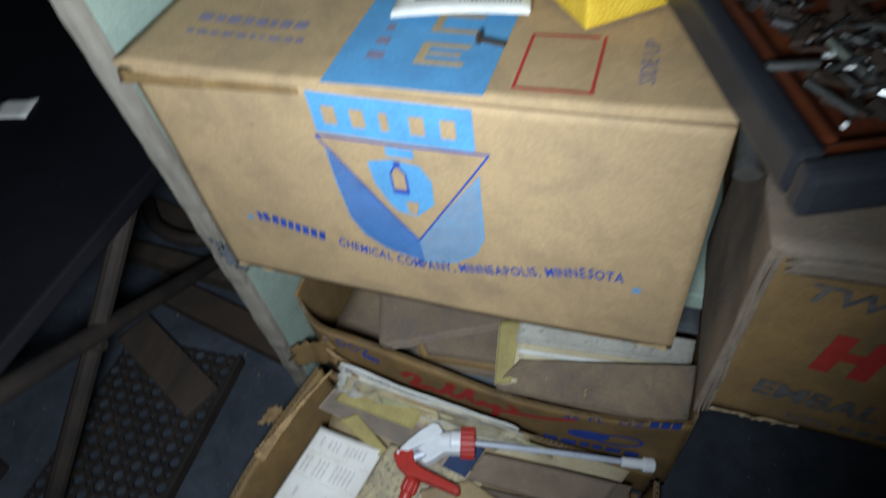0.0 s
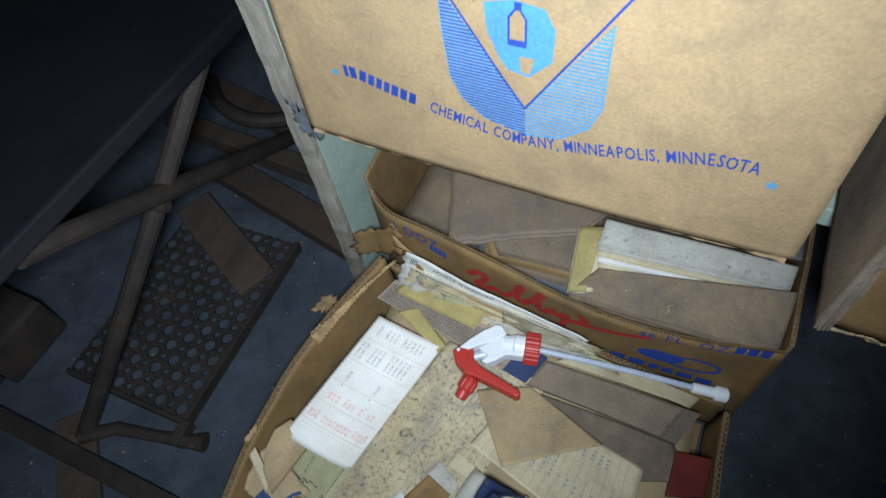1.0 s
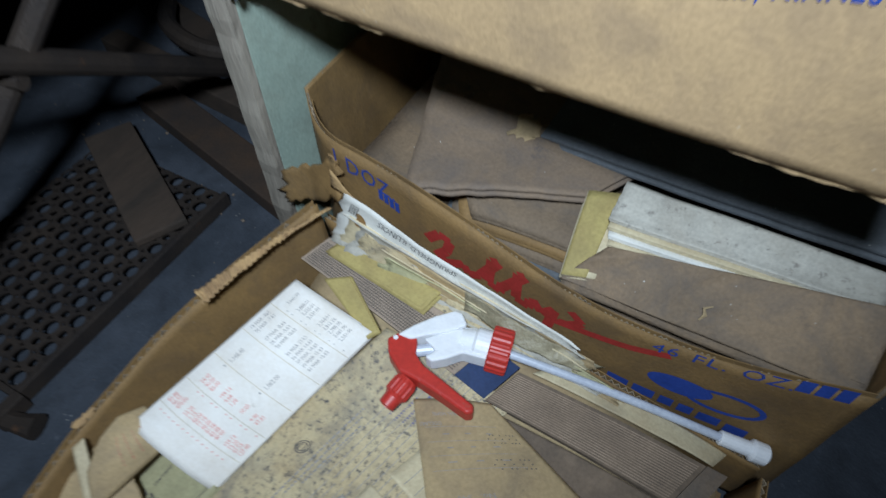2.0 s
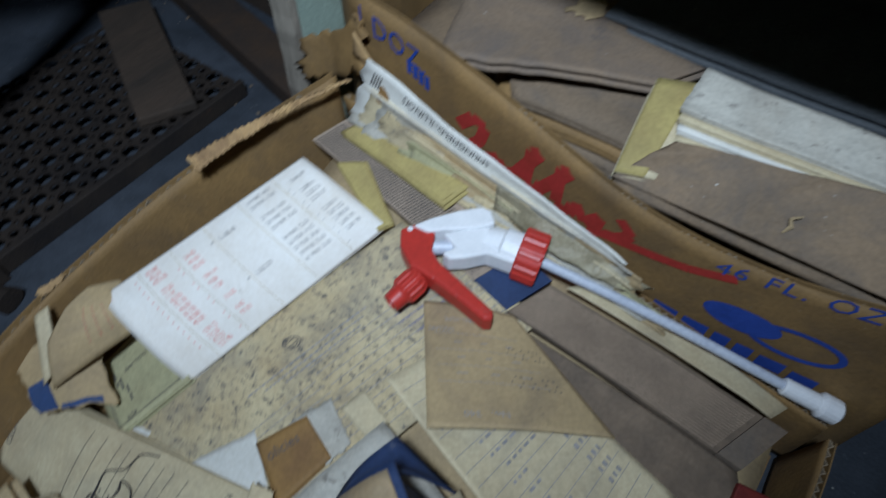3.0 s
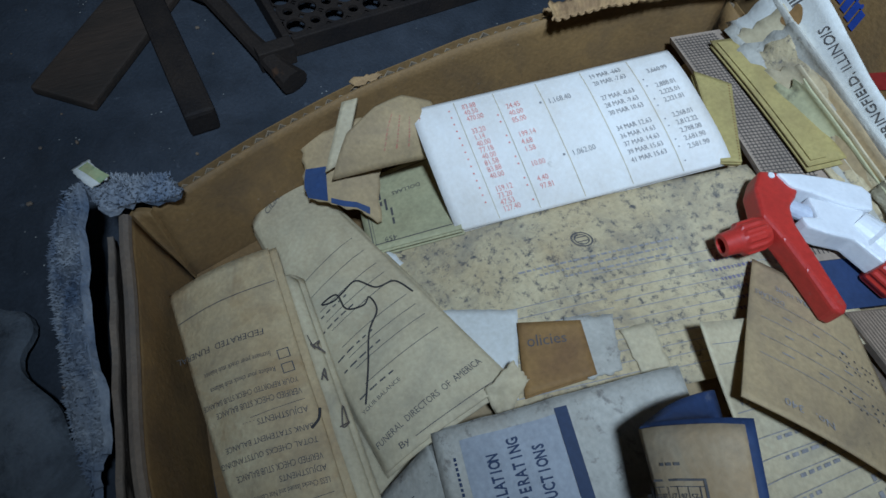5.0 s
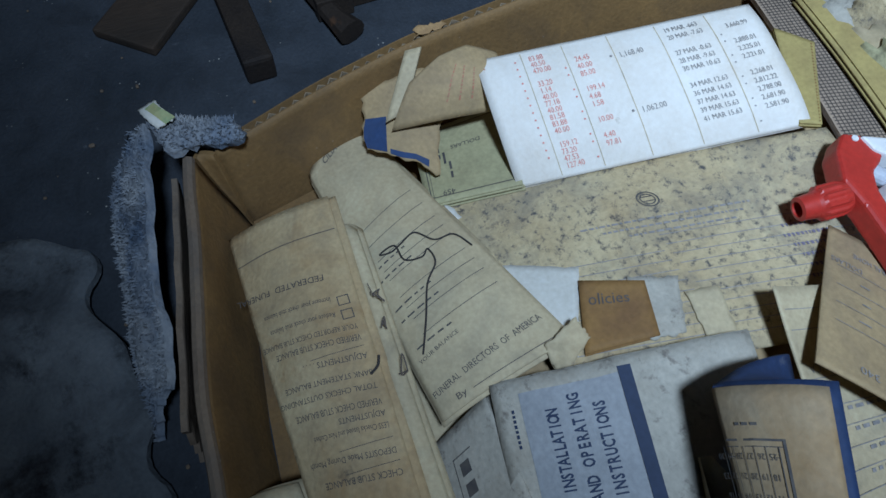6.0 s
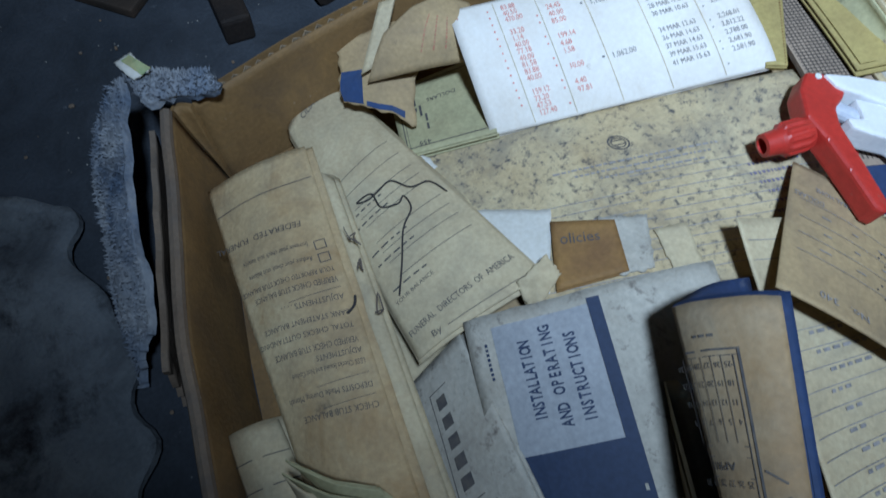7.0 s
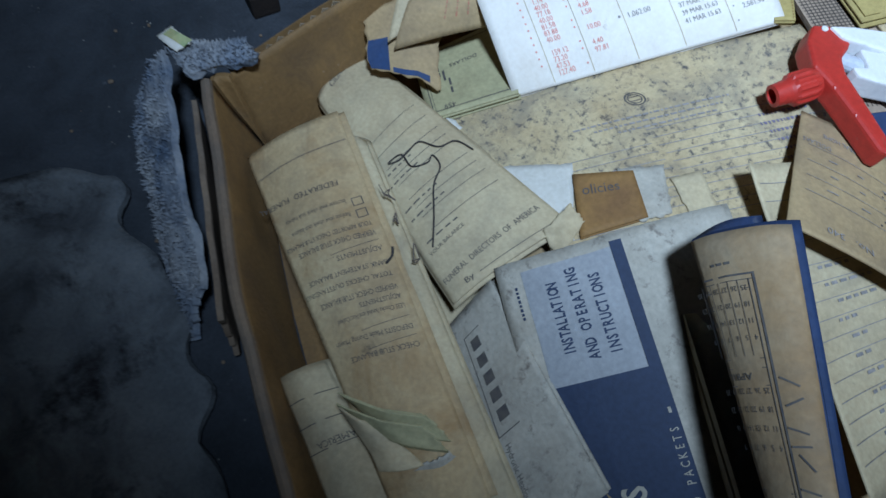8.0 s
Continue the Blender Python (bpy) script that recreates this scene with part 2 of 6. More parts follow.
def tube_bm(points, radius, sides=10, bm=None, flat=1.0, cap=True):
    """A round (or flattened) bar swept along points; radius may be a list."""
    bm = bm or bmesh.new()
    pts = [Vector(p) for p in points]
    rad = radius if isinstance(radius, (list, tuple)) else [radius] * len(pts)
    rings, side = [], None
    for i, p in enumerate(pts):
        d = (pts[min(i + 1, len(pts) - 1)] - pts[max(i - 1, 0)]).normalized()
        if side is None:
            side = d.cross(Vector((0, 0, 1)))
            side = side.normalized() if side.length > 1e-3 else Vector((1, 0, 0))
        side = (side - d * side.dot(d)).normalized()
        up = side.cross(d)
        rings.append([bm.verts.new(p + rad[i] * (math.cos(a) * side + flat * math.sin(a) * up))
                      for a in (2 * math.pi * k / sides for k in range(sides))])
    for a, b in zip(rings, rings[1:]):
        for k in range(sides):
            bm.faces.new((a[k], a[(k + 1) % sides], b[(k + 1) % sides], b[k]))
    if cap:
        bm.faces.new(rings[0][::-1])
        bm.faces.new(rings[-1])
    return bm


def grid_shell(surf, nu, nv, thick, bm=None, rng=(0, 1, 0, 1)):
    """A closed shell of the given thickness below the surface surf(u, v) -> point, normal."""
    bm = bm or bmesh.new()
    top, low = [], []
    u0, u1, v0, v1 = rng
    for j in range(nv + 1):
        a, b = [], []
        for i in range(nu + 1):
            p, n = surf(u0 + (u1 - u0) * i / nu, v0 + (v1 - v0) * j / nv)
            a.append(bm.verts.new(p))
            b.append(bm.verts.new(p - n * thick))
        top.append(a)
        low.append(b)
    for j in range(nv):
        for i in range(nu):
            bm.faces.new((top[j][i], top[j][i + 1], top[j + 1][i + 1], top[j + 1][i]))
            bm.faces.new((low[j][i], low[j + 1][i], low[j + 1][i + 1], low[j][i + 1]))
    for i in range(nu):
        bm.faces.new((top[0][i], low[0][i], low[0][i + 1], top[0][i + 1]))
        bm.faces.new((top[nv][i], top[nv][i + 1], low[nv][i + 1], low[nv][i]))
    for j in range(nv):
        bm.faces.new((top[j][0], top[j + 1][0], low[j + 1][0], low[j][0]))
        bm.faces.new((top[j][nu], low[j][nu], low[j + 1][nu], top[j + 1][nu]))
    return bm


class Leaf:
    """A sheet between four corners (origin, along the writing, far, up the page), bent, curled and crumpled."""

    def __init__(self, p00, p10, p11, p01, bow=0.0, bow_v=0.0, crumple=0.0, curl=(0, 0, 0, 0), seed=0, edge=0.0, freq=14.0):
        self.c = [Vector(p) for p in (p00, p10, p11, p01)]
        self.bow, self.bow_v, self.crumple, self.curl, self.seed, self.edge, self.freq = bow, bow_v, crumple, curl, seed, edge, freq
        self.w = ((self.c[1] - self.c[0]).length + (self.c[2] - self.c[3]).length) / 2
        self.h = ((self.c[3] - self.c[0]).length + (self.c[2] - self.c[1]).length) / 2
        self.offs, self.ridge = None, 0.0
        self.n = (self.c[1] - self.c[0]).cross(self.c[3] - self.c[0]).normalized()

    def point(self, u, v):
        a, b, c, d = self.c
        if self.edge:
            k = self.edge
            u2 = u + k * noise.noise(Vector((v * 9, self.seed, 3.3))) * (abs(u - 0.5) * 2) ** 3
            v2 = v + k * noise.noise(Vector((u * 9, self.seed, 7.7))) * (abs(v - 0.5) * 2) ** 3
            u, v = u2, v2
        p = a * (1 - u) * (1 - v) + b * u * (1 - v) + c * u * v + d * (1 - u) * v
        off = self.bow * math.sin(math.pi * min(max(u, 0), 1)) + self.bow_v * math.sin(math.pi * min(max(v, 0), 1))
        l, r, bt, tp = self.curl
        off += l * max(0, 1 - u / 0.3) ** 2 + r * max(0, 1 - (1 - u) / 0.3) ** 2 + bt * max(0, 1 - v / 0.3) ** 2 + tp * max(0, 1 - (1 - v) / 0.3) ** 2
        if self.crumple:
            q = Vector((u * self.w * self.freq, v * self.h * self.freq, self.seed * 5.1))
            off += self.crumple * (noise.noise(q) + 0.45 * noise.noise(q * 2.7))
        if self.ridge:
            q = Vector((u * self.w * self.freq * 0.7, v * self.h * self.freq * 0.7, self.seed * 3.3 + 1))
            off += self.ridge * (0.6 - 1.6 * abs(noise.noise(q)) - 0.5 * abs(noise.noise(q * 2.3)))
        q = p + self.n * off
        if self.offs:
            o = self.offs
            q.z += support(q.x, q.y) + o[0] * (1 - u) * (1 - v) + o[1] * u * (1 - v) + o[2] * u * v + o[3] * (1 - u) * v - p.z
        return q

    def surf(self, u, v, lift=0.0):
        e = 0.004
        p = self.point(u, v)
        n = (self.point(u + e, v) - self.point(u - e, v)).cross(self.point(u, v + e) - self.point(u, v - e))
        n = n.normalized() if n.length else self.n
        return p + n * lift, n


def sheet(name, leaf, thick, material, parent, label="", nu=24, nv=24, smooth=True):
    ob = part(name, grid_shell(leaf.surf, nu, nv, thick), material, parent, label, smooth=False)
    me = ob.data
    k = 2 * nu * nv
    for i, f in enumerate(me.polygons):
        f.use_smooth = smooth and i < k
    return ob


def glyphs(text, size, bold=0.0):
    """Vertices and faces of a line of writing in the built-in font, as metres; its origin is the line's start."""
    cu = bpy.data.curves.new("line", "FONT")
    cu.body, cu.size, cu.resolution_u, cu.offset = text, size, 2, bold * size
    ob = bpy.data.objects.new("line", cu)
    me = bpy.data.meshes.new_from_object(ob)
    vs = [tuple(v.co)[:2] for v in me.vertices]
    fs = [tuple(p.vertices) for p in me.polygons]
    bpy.data.objects.remove(ob)
    bpy.data.meshes.remove(me)
    bpy.data.curves.remove(cu)
    return vs, fs


class Ink:
    """Gathers flat print on a sheet; every mark follows the sheet's bends."""

    def __init__(self, leaf, lift=0.0005):
        self.leaf, self.lift, self.v, self.f = leaf, lift, [], []

    def _add(self, vs, fs, lift=0.0):
        k = len(self.v)
        for x, y in vs:
            self.v.append(self.leaf.surf(x / self.leaf.w, y / self.leaf.h, self.lift + lift)[0])
        self.f += [tuple(k + i for i in f) for f in fs]

    def bar(self, x, y, w, h, ang=0.0, seg=6, lift=0.0):
        """A filled rectangle from (x, y), metres on the sheet."""
        c, s = math.cos(radians(ang)), math.sin(radians(ang))
        nx, ny = max(1, int(w / 0.008)), max(1, int(h / 0.008))
        vs = [(x + c * w * i / nx - s * h * j / ny, y + s * w * i / nx + c * h * j / ny) for j in range(ny + 1) for i in range(nx + 1)]
        fs = [(j * (nx + 1) + i, j * (nx + 1) + i + 1, (j + 1) * (nx + 1) + i + 1, (j + 1) * (nx + 1) + i) for j in range(ny) for i in range(nx)]
        self._add(vs, fs, lift)
        return self

    def text(self, s, x, y, size, ang=0.0, sx=1.0, shear=0.0, lift=0.0, bold=0.0):
        vs, fs = glyphs(s, size, bold)
        c, n = math.cos(radians(ang)), math.sin(radians(ang))
        self._add([(x + c * (a * sx + shear * b) - n * b, y + n * (a * sx + shear * b) + c * b) for a, b in vs], fs, lift)
        return self

    def arc_text(self, s, cx, cy, radius, size, start, step=None):
        """Writing along the lower side of a circle, upright at its lowest point."""
        a = start
        for ch in s:
            vs, fs = glyphs(ch, size)
            wdt = max([p[0] for p in vs], default=size * 0.28) + size * 0.1
            if vs:
                t = a + wdt / 2 / radius
                ox, oy = cx + radius * math.sin(t), cy - radius * math.cos(t)
                c, n = math.cos(t), math.sin(t)
                self._add([(ox + c * (p - wdt / 2) - n * q, oy + n * (p - wdt / 2) + c * q) for p, q in vs], fs)
            a += wdt / radius
        return self

    def poly(self, pts, lift=0.0):
        self._add(pts, [tuple(range(len(pts)))], lift)
        return self

    def ring(self, x, y, rx, ry, wid, n=28):
        vs = [(x + (rx - k * wid) * math.cos(2 * math.pi * i / n), y + (ry - k * wid) * math.sin(2 * math.pi * i / n)) for k in (0, 1) for i in range(n)]
        self._add(vs, [(i, (i + 1) % n, n + (i + 1) % n, n + i) for i in range(n)])
        return self

    def disc(self, x, y, rx, ry, n=24):
        return self.poly([(x + rx * math.cos(2 * math.pi * i / n), y + ry * math.sin(2 * math.pi * i / n)) for i in range(n)])

    def stroke(self, pts, wid):
        for (a, b), (c, d) in zip(pts, pts[1:]):
            ln = math.hypot(c - a, d - b)
            self.bar(a + wid / 2 * (d - b) / max(ln, 1e-6), b - wid / 2 * (c - a) / max(ln, 1e-6), ln, wid, math.degrees(math.atan2(d - b, c - a)))
        return self

    def put(self, name, material, parent, label=""):
        me = bpy.data.meshes.new(name)
        me.from_pydata([tuple(p) for p in self.v], [], self.f)
        me.materials.append(material)
        ob = new(name, me)
        ob.parent = parent
        if label:
            ob["label"] = label
        return ob


# ---------------------------------------------------------------- the room
def slab(name, lo, hi, material, label, category):
    return tagged(link(name, box_bm(lo, hi), material), label, category, kind="structure")


slab("floor", (-2.2, -2.0, -0.1), (2.4, 1.6, 0.0), CONCRETE, "bare blue-grey concrete floor, gritty and stained", "floor")
slab("wall_north", (-2.2, 1.6, -0.1), (2.4, 1.75, 2.5), WALL_PAINT, "grimy painted wall behind the shelves", "wall")
slab("wall_south", (-2.2, -2.15, -0.1), (2.4, -2.0, 2.5), WALL_PAINT, "grimy painted wall of the store room", "wall")
slab("wall_west", (-2.35, -2.15, -0.1), (-2.2, 1.75, 2.5), WALL_PAINT, "grimy painted wall of the store room", "wall")
slab("wall_east", (2.4, -2.15, -0.1), (2.55, 1.75, 2.5), WALL_PAINT, "grimy painted wall of the store room", "wall")
slab("ceiling", (-2.35, -2.15, 2.5), (2.55, 1.75, 2.65), CEIL_PAINT, "plain grimy ceiling of the store room", "ceiling")


# ---------------------------------------------------------------- shelf unit
def rough_edge_bm(x0, x1, y0, y1, z1, seed):
    """A vertical strip of chipped wood with an uneven face."""
    bm, rows, n = bmesh.new(), [], 90
    for i in range(n + 1):
        z = z1 * i / n
        d = 0.0022 * noise.noise(Vector((seed, z * 30, 0))) + 0.0012 * noise.noise(Vector((seed, z * 90, 5)))
        e = 0.0016 * noise.noise(Vector((seed + 3, z * 45, 0)))
        rows.append([bm.verts.new(p) for p in ((x0 + e, y1, z), (x0 + e, y0 - d, z), ((x0 + x1) / 2, y0 - d * 1.5 - 0.001, z), (x1 + d, y0 - d, z), (x1, y1, z))])
    for a, b in zip(rows, rows[1:]):
        for k in range(4):
            bm.faces.new((a[k], a[k + 1], b[k + 1], b[k]))
        bm.faces.new((a[4], a[0], b[0], b[4]))
    bm.faces.new(rows[0])
    bm.faces.new(rows[-1])
    return bm


shelf_unit = thing("shelf_unit", "pale green painted wooden shelf unit with a chipped bare front edge", "shelf")
part("side_panel", box_bm((-0.045, 0.004, 0.0), (-0.026, 0.45, 1.25), 0.0015), GREEN_PAINT, shelf_unit)
part("edge_strip", rough_edge_bm(-0.046, -0.025, -0.004, 0.0035, 1.25, 2.0), RAW_WOOD, shelf_unit, "worn bare wood edge with flaking paint")
part("shelf_board", box_bm((-0.0255, 0.05, 0.294), (0.95, 0.44, 0.313), 0.0015), GREEN_PAINT, shelf_unit)
part("cleat", box_bm((-0.0255, 0.001, 0.300), (-0.006, 0.049, 0.3125), 0.001), GREEN_PAINT, shelf_unit)
part("back_board", box_bm((-0.026, 0.451, 0.0), (0.95, 0.46, 1.25)), GREEN_PAINT, shelf_unit)
part("side_panel", box_bm((0.95, 0.004, 0.0), (0.975, 0.45, 1.25), 0.0015), GREEN_PAINT, shelf_unit)
rag = Leaf((-0.03, -0.007, 0.303), (-0.002, -0.009, 0.308), (-0.004, -0.007, 0.335), (-0.030, -0.008, 0.338), crumple=0.004, seed=3, edge=0.5, freq=60)
scrap = thing("card_scrap", "grey torn scrap of card stuck on the shelf edge", "scrap")
sheet("scrap_sheet", rag, 0.002, GREY_CARD, scrap, nu=10, nv=10)


# ---------------------------------------------------------------- cartons
def corrugated(name, leaf, parent, inner, outer, label="", nu=40, nv=8, gap=0.004, teeth=90):
    """A board of two liners with the fluting showing at its upper edge."""
    ob = sheet(name, leaf, 0.0008, inner, parent, label, nu, nv)
    bm = grid_shell(lambda u, v: (leaf.surf(u, v, -gap)[0], leaf.surf(u, v)[1]), nu, nv, 0.0008)
    part("outer_liner", bm, outer, ob)
    bm, prev = bmesh.new(), None
    for i in range(teeth * 4 + 1):
        u = i / (teeth * 4)
        d = (0.0012, (gap + 0.0006) / 2, gap - 0.0004, (gap + 0.0006) / 2)[i % 4]
        d += 0.0004 * noise.noise(Vector((i * 0.7, 0, 0)))
        top = 0.980 + 0.022 * noise.noise(Vector((u * 40, 1.5, 0)))
        row = [bm.verts.new(leaf.surf(u, v, -e)[0]) for v, e in ((top, d - 0.0005), (top, d + 0.0005), (0.86, d + 0.0005), (0.86, d - 0.0005))]
        if prev:
            for k in range(4):
                bm.faces.new((prev[k], row[k], row[(k + 1) % 4], prev[(k + 1) % 4]))
        prev = row
    part("fluting", bm, RIM, ob, "torn corrugated edge")
    return ob


def scan_fill(ink, pts, pitch, wid):
    """Horizontal stripes clipped to a polygon."""
    ys = [p[1] for p in pts]
    y = min(ys) + pitch / 2
    while y < max(ys):
        xs = []
        for (x0, y0), (x1, y1) in zip(pts, pts[1:] + pts[:1]):
            if (y0 <= y) != (y1 <= y):
                xs.append(x0 + (y - y0) / (y1 - y0) * (x1 - x0))
        xs.sort()
        for a, b in zip(xs[::2], xs[1::2]):
            if b - a > 0.0008:
                ink.bar(a, y - wid / 2, b - a, wid)
        y += pitch
    return ink


# the chemical carton on the shelf
chem = thing("chemical_carton", "large tan cardboard chemical carton with blue printing, closed, on the shelf", "carton")
front = Leaf((-0.012, -0.010, 0.317), (0.392, -0.010, 0.317), (0.388, -0.008, 0.538), (-0.004, -0.010, 0.541), bow=0.004, crumple=0.0009, seed=4, freq=9)
sheet("front_side", front, 0.004, CARTON, chem, nu=60, nv=30)
part("body", box_bm((-0.006, -0.004, 0.3175), (0.386, 0.30, 0.532), 0.002), CARTON, chem)
# ragged lower edge
bm, prev = bmesh.new(), None
for i in range(161):
    x = -0.008 + 0.396 * i / 160
    d = 0.0012 + 0.0022 * noise.noise(Vector((x * 90, 3.0, 0))) + 0.003 * max(0.0, noise.noise(Vector((x * 26, 9.0, 0))))
    a = [bm.verts.new(p) for p in ((x, -0.0105, 0.3195), (x, -0.0112 + 0.002 * noise.noise(Vector((x * 60, 0, 0))), 0.317 - max(0.0, d)), (x, -0.0075, 0.3195))]
    if prev:
        for k in range(3):
            bm.faces.new((prev[k], a[k], a[(k + 1) % 3], prev[(k + 1) % 3]))
    prev = a
part("torn_edge", bm, CARTON, chem, "torn ragged lower edge")
topleaf = Leaf((-0.013, -0.012, 0.541), (0.393, -0.014, 0.548), (0.392, 0.145, 0.545), (-0.012, 0.145, 0.543), crumple=0.0012, curl=(0.004, 0.003, 0, 0), seed=9, freq=10)
flap1 = sheet("top_flap", topleaf, 0.004, CARTON, chem, nu=50, nv=20)
backleaf = Leaf((-0.012, 0.148, 0.543), (0.392, 0.148, 0.543), (0.392, 0.302, 0.541), (-0.012, 0.302, 0.541), crumple=0.001, seed=10, freq=10)
sheet("top_flap", backleaf, 0.004, CARTON, chem, nu=30, nv=12)
lip = Leaf((-0.016, -0.013, 0.527), (0.13, -0.0135, 0.534), (0.13, -0.0125, 0.5385), (-0.016, -0.010, 0.536), crumple=0.0012, seed=11, freq=40)
sheet("tucked_flap", lip, 0.003, CARTON_DARK, chem, "dark frayed flap edge", nu=24, nv=4)

sky, blue, tan, ban, emb_, out_ = Ink(front, 0.0006), Ink(front, 0.0011), Ink(front, 0.0016), Ink(front, 0.0006), Ink(front, 0.0006), Ink(front, 0.0013)
ban.bar(0.141, 0.187, 0.112, 0.033)
left = [(0.1440, 0.172), (0.1445, 0.140), (0.148, 0.104), (0.156, 0.086), (0.172, 0.072), (0.203, 0.0645), (0.202, 0.091)]
right = [(0.202, 0.091), (0.203, 0.0645), (0.228, 0.069), (0.246, 0.084), (0.2535, 0.104), (0.2535, 0.166)]
scan_fill(sky, left, 0.0026, 0.0022)
scan_fill(blue, left, 0.0026, 0.0011)
scan_fill(sky, right, 0.0030, 0.0019)
sky.stroke([left[i] for i in range(6)], 0.0013).stroke(right[1:], 0.0013)
emb_.poly([(0.174, 0.166), (0.194, 0.171), (0.213, 0.168), (0.220, 0.155), (0.219, 0.132), (0.204, 0.117), (0.190, 0.120), (0.184, 0.128), (0.176, 0.146)])
tan.poly([(0.198, 0.133), (0.208, 0.133), (0.205, 0.120), (0.199, 0.121)])
emb_.bar(0.190, 0.174, 0.020, 0.008)
out_.stroke([(0.139, 0.184), (0.262, 0.186), (0.202, 0.090), (0.139, 0.184)], 0.0015)
bottle = [(0.191, 0.160), (0.191, 0.141), (0.202, 0.141), (0.202, 0.160), (0.198, 0.166), (0.195, 0.166), (0.191, 0.160)]
tan.poly(bottle[:-1])
deep = Ink(front, 0.0022)
deep.stroke(bottle, 0.0014).bar(0.1945, 0.166, 0.0045, 0.005)
deep.bar(0.191, 0.141, 0.011, 0.004)
for i, w in enumerate((0.010, 0.010, 0.006, 0.010, 0.010)):
    x0 = 0.150 + i * 0.0205
    tan.bar(x0, 0.196, w, 0.0145)
# writing in a shallow curve under the shield
def arc_y(x):
    return 0.0545 + 0.0235 * min(1.0, abs((x - 0.197) / 0.13)) ** 1.4


def arc_slope(x):
    return math.degrees(math.atan((arc_y(x + 0.002) - arc_y(x - 0.002)) / 0.004))


x = 0.056
for w in (0.0035, 0.0055, 0.0055, 0.0050, 0.0045, 0.0045, 0.0055, 0.0055, 0.0055):
    blue.bar(x, arc_y(x), w, 0.0108, arc_slope(x))
    x += w + 0.0018
x, LINE = 0.127, "CHEMICAL COMPANY, MINNEAPOLIS, MINNESOTA"
widths = [0.34 if ch == " " else max(p[0] for p in glyphs(ch, 1.0)[0]) + 0.09 for ch in LINE]
for ch, wd in zip(LINE, widths):
    step = 0.228 * wd / sum(widths)
    if ch != " ":
        blue.text(ch, x, arc_y(x), 0.0155, arc_slope(x + step / 2), step / (0.0155 * wd), bold=0.012)
    x += step
sky.poly([(0.364 + (0.0048 if i % 2 == 0 else 0.002) * math.sin(math.pi * i / 5), 0.071 + (0.0048 if i % 2 == 0 else 0.002) * math.cos(math.pi * i / 5)) for i in range(10)])
sky.poly([(0.047 + 0.003 * math.sin(math.pi * i / 4), 0.079 + 0.003 * math.cos(math.pi * i / 4)) for i in range(8)])
ban.put("banner_print", SKY_INK, chem, "pale blue banner")
emb_.put("emblem_print", SKY_INK, chem, "pale blue emblem")
out_.put("triangle_print", BLUE_INK, chem, "dark blue triangle outline")
sky.put("shield_print", SKY_INK, chem, "pale blue hatched shield")
blue.put("lettering", BLUE_INK, chem, "dark blue lettering")
tan.put("reversed_print", CARTON, chem)
deep.put("bottle_print", BLUE_INK, chem)

tsky, tblue, tred, ttan = Ink(topleaf, 0.0006), Ink(topleaf, 0.0010), Ink(topleaf, 0.0010), Ink(topleaf, 0.0012)
tsky.bar(0.160, 0.001, 0.105, 0.150)
for y0 in (0.026, 0.062):
    ttan.bar(0.213, y0, 0.006, 0.024).bar(0.213, y0, 0.032, 0.005).bar(0.213, y0 + 0.019, 0.032, 0.005)
ttan.bar(0.213, 0.036, 0.028, 0.004)
tred.bar(0.281, 0.010, 0.0445, 0.002).bar(0.281, 0.066, 0.040, 0.002).bar(0.279, 0.010, 0.002, 0.058).bar(0.323, 0.010, 0.002, 0.058)
tblue.text("SIDE UP", 0.356, 0.022, 0.013, 90)
for i in range(3):
    tblue.bar(0.180 + i * 0.001, 0.028 + 0.016 * i, 0.012 - 0.003 * i, 0.008)
rs = random.Random(3)
for row, (y0, hh) in enumerate(((0.040, 0.005), (0.056, 0.009))):
    x = 0.035
    while x < 0.125:
        w = rs.uniform(0.004, 0.011)
        tblue.bar(x, y0, w, hh)
        x += w + 0.003
tsky.put("blue_print", SKY_INK, chem)
tblue.put("dark_print", FADED_INK, chem, "faded blue printing")
tred.put("red_print", RED_INK, chem, "red outlined square")
ttan.put("reversed_print", MANILA, chem)

# things lying on the chemical carton
pk = thing("paper_packet", "white paper packet with a printed striped label on the carton", "packet")
lf = Leaf((0.172, 0.054, 0.5535), (0.262, 0.068, 0.5535), (0.25, 0.128, 0.5555), (0.165, 0.115, 0.5555), bow=0.002, seed=2)
sheet("packet_sheet", lf, 0.003, WHITE, pk, nu=12, nv=8)
ink = Ink(lf)
rs = random.Random(8)
x = 0.044
while x < 0.082:
    w = rs.uniform(0.0007, 0.0022)
    ink.bar(x, 0.009, w, 0.034)
    x += w + rs.uniform(0.0008, 0.0018)
ink.bar(0.014, 0.012, 0.026, 0.008).bar(0.010, 0.024, 0.012, 0.014)
ink.put("label_print", BLACK_INK, pk, "black striped label")
yb = thing("yellow_box", "small bright yellow textured box on top of the carton", "box")
mm = pose(0.306, 0.115, 0.570, 0, 0, 38)
part("box_body", box_bm((-0.042, -0.042, -0.021), (0.042, 0.042, 0.020), 0.002, mm), YELLOW_BOX, yb)
part("box_lid", box_bm((-0.043, -0.043, 0.012), (0.043, 0.043, 0.0225), 0.002, mm), YELLOW_BOX, yb)
nail = thing("nail", "rusty flat-headed nail lying on the carton", "nail")
part("shank", tube_bm([(0.237, 0.038, 0.5495), (0.254, 0.034, 0.5495)], 0.0013, 6), RUST_BROWN, nail)
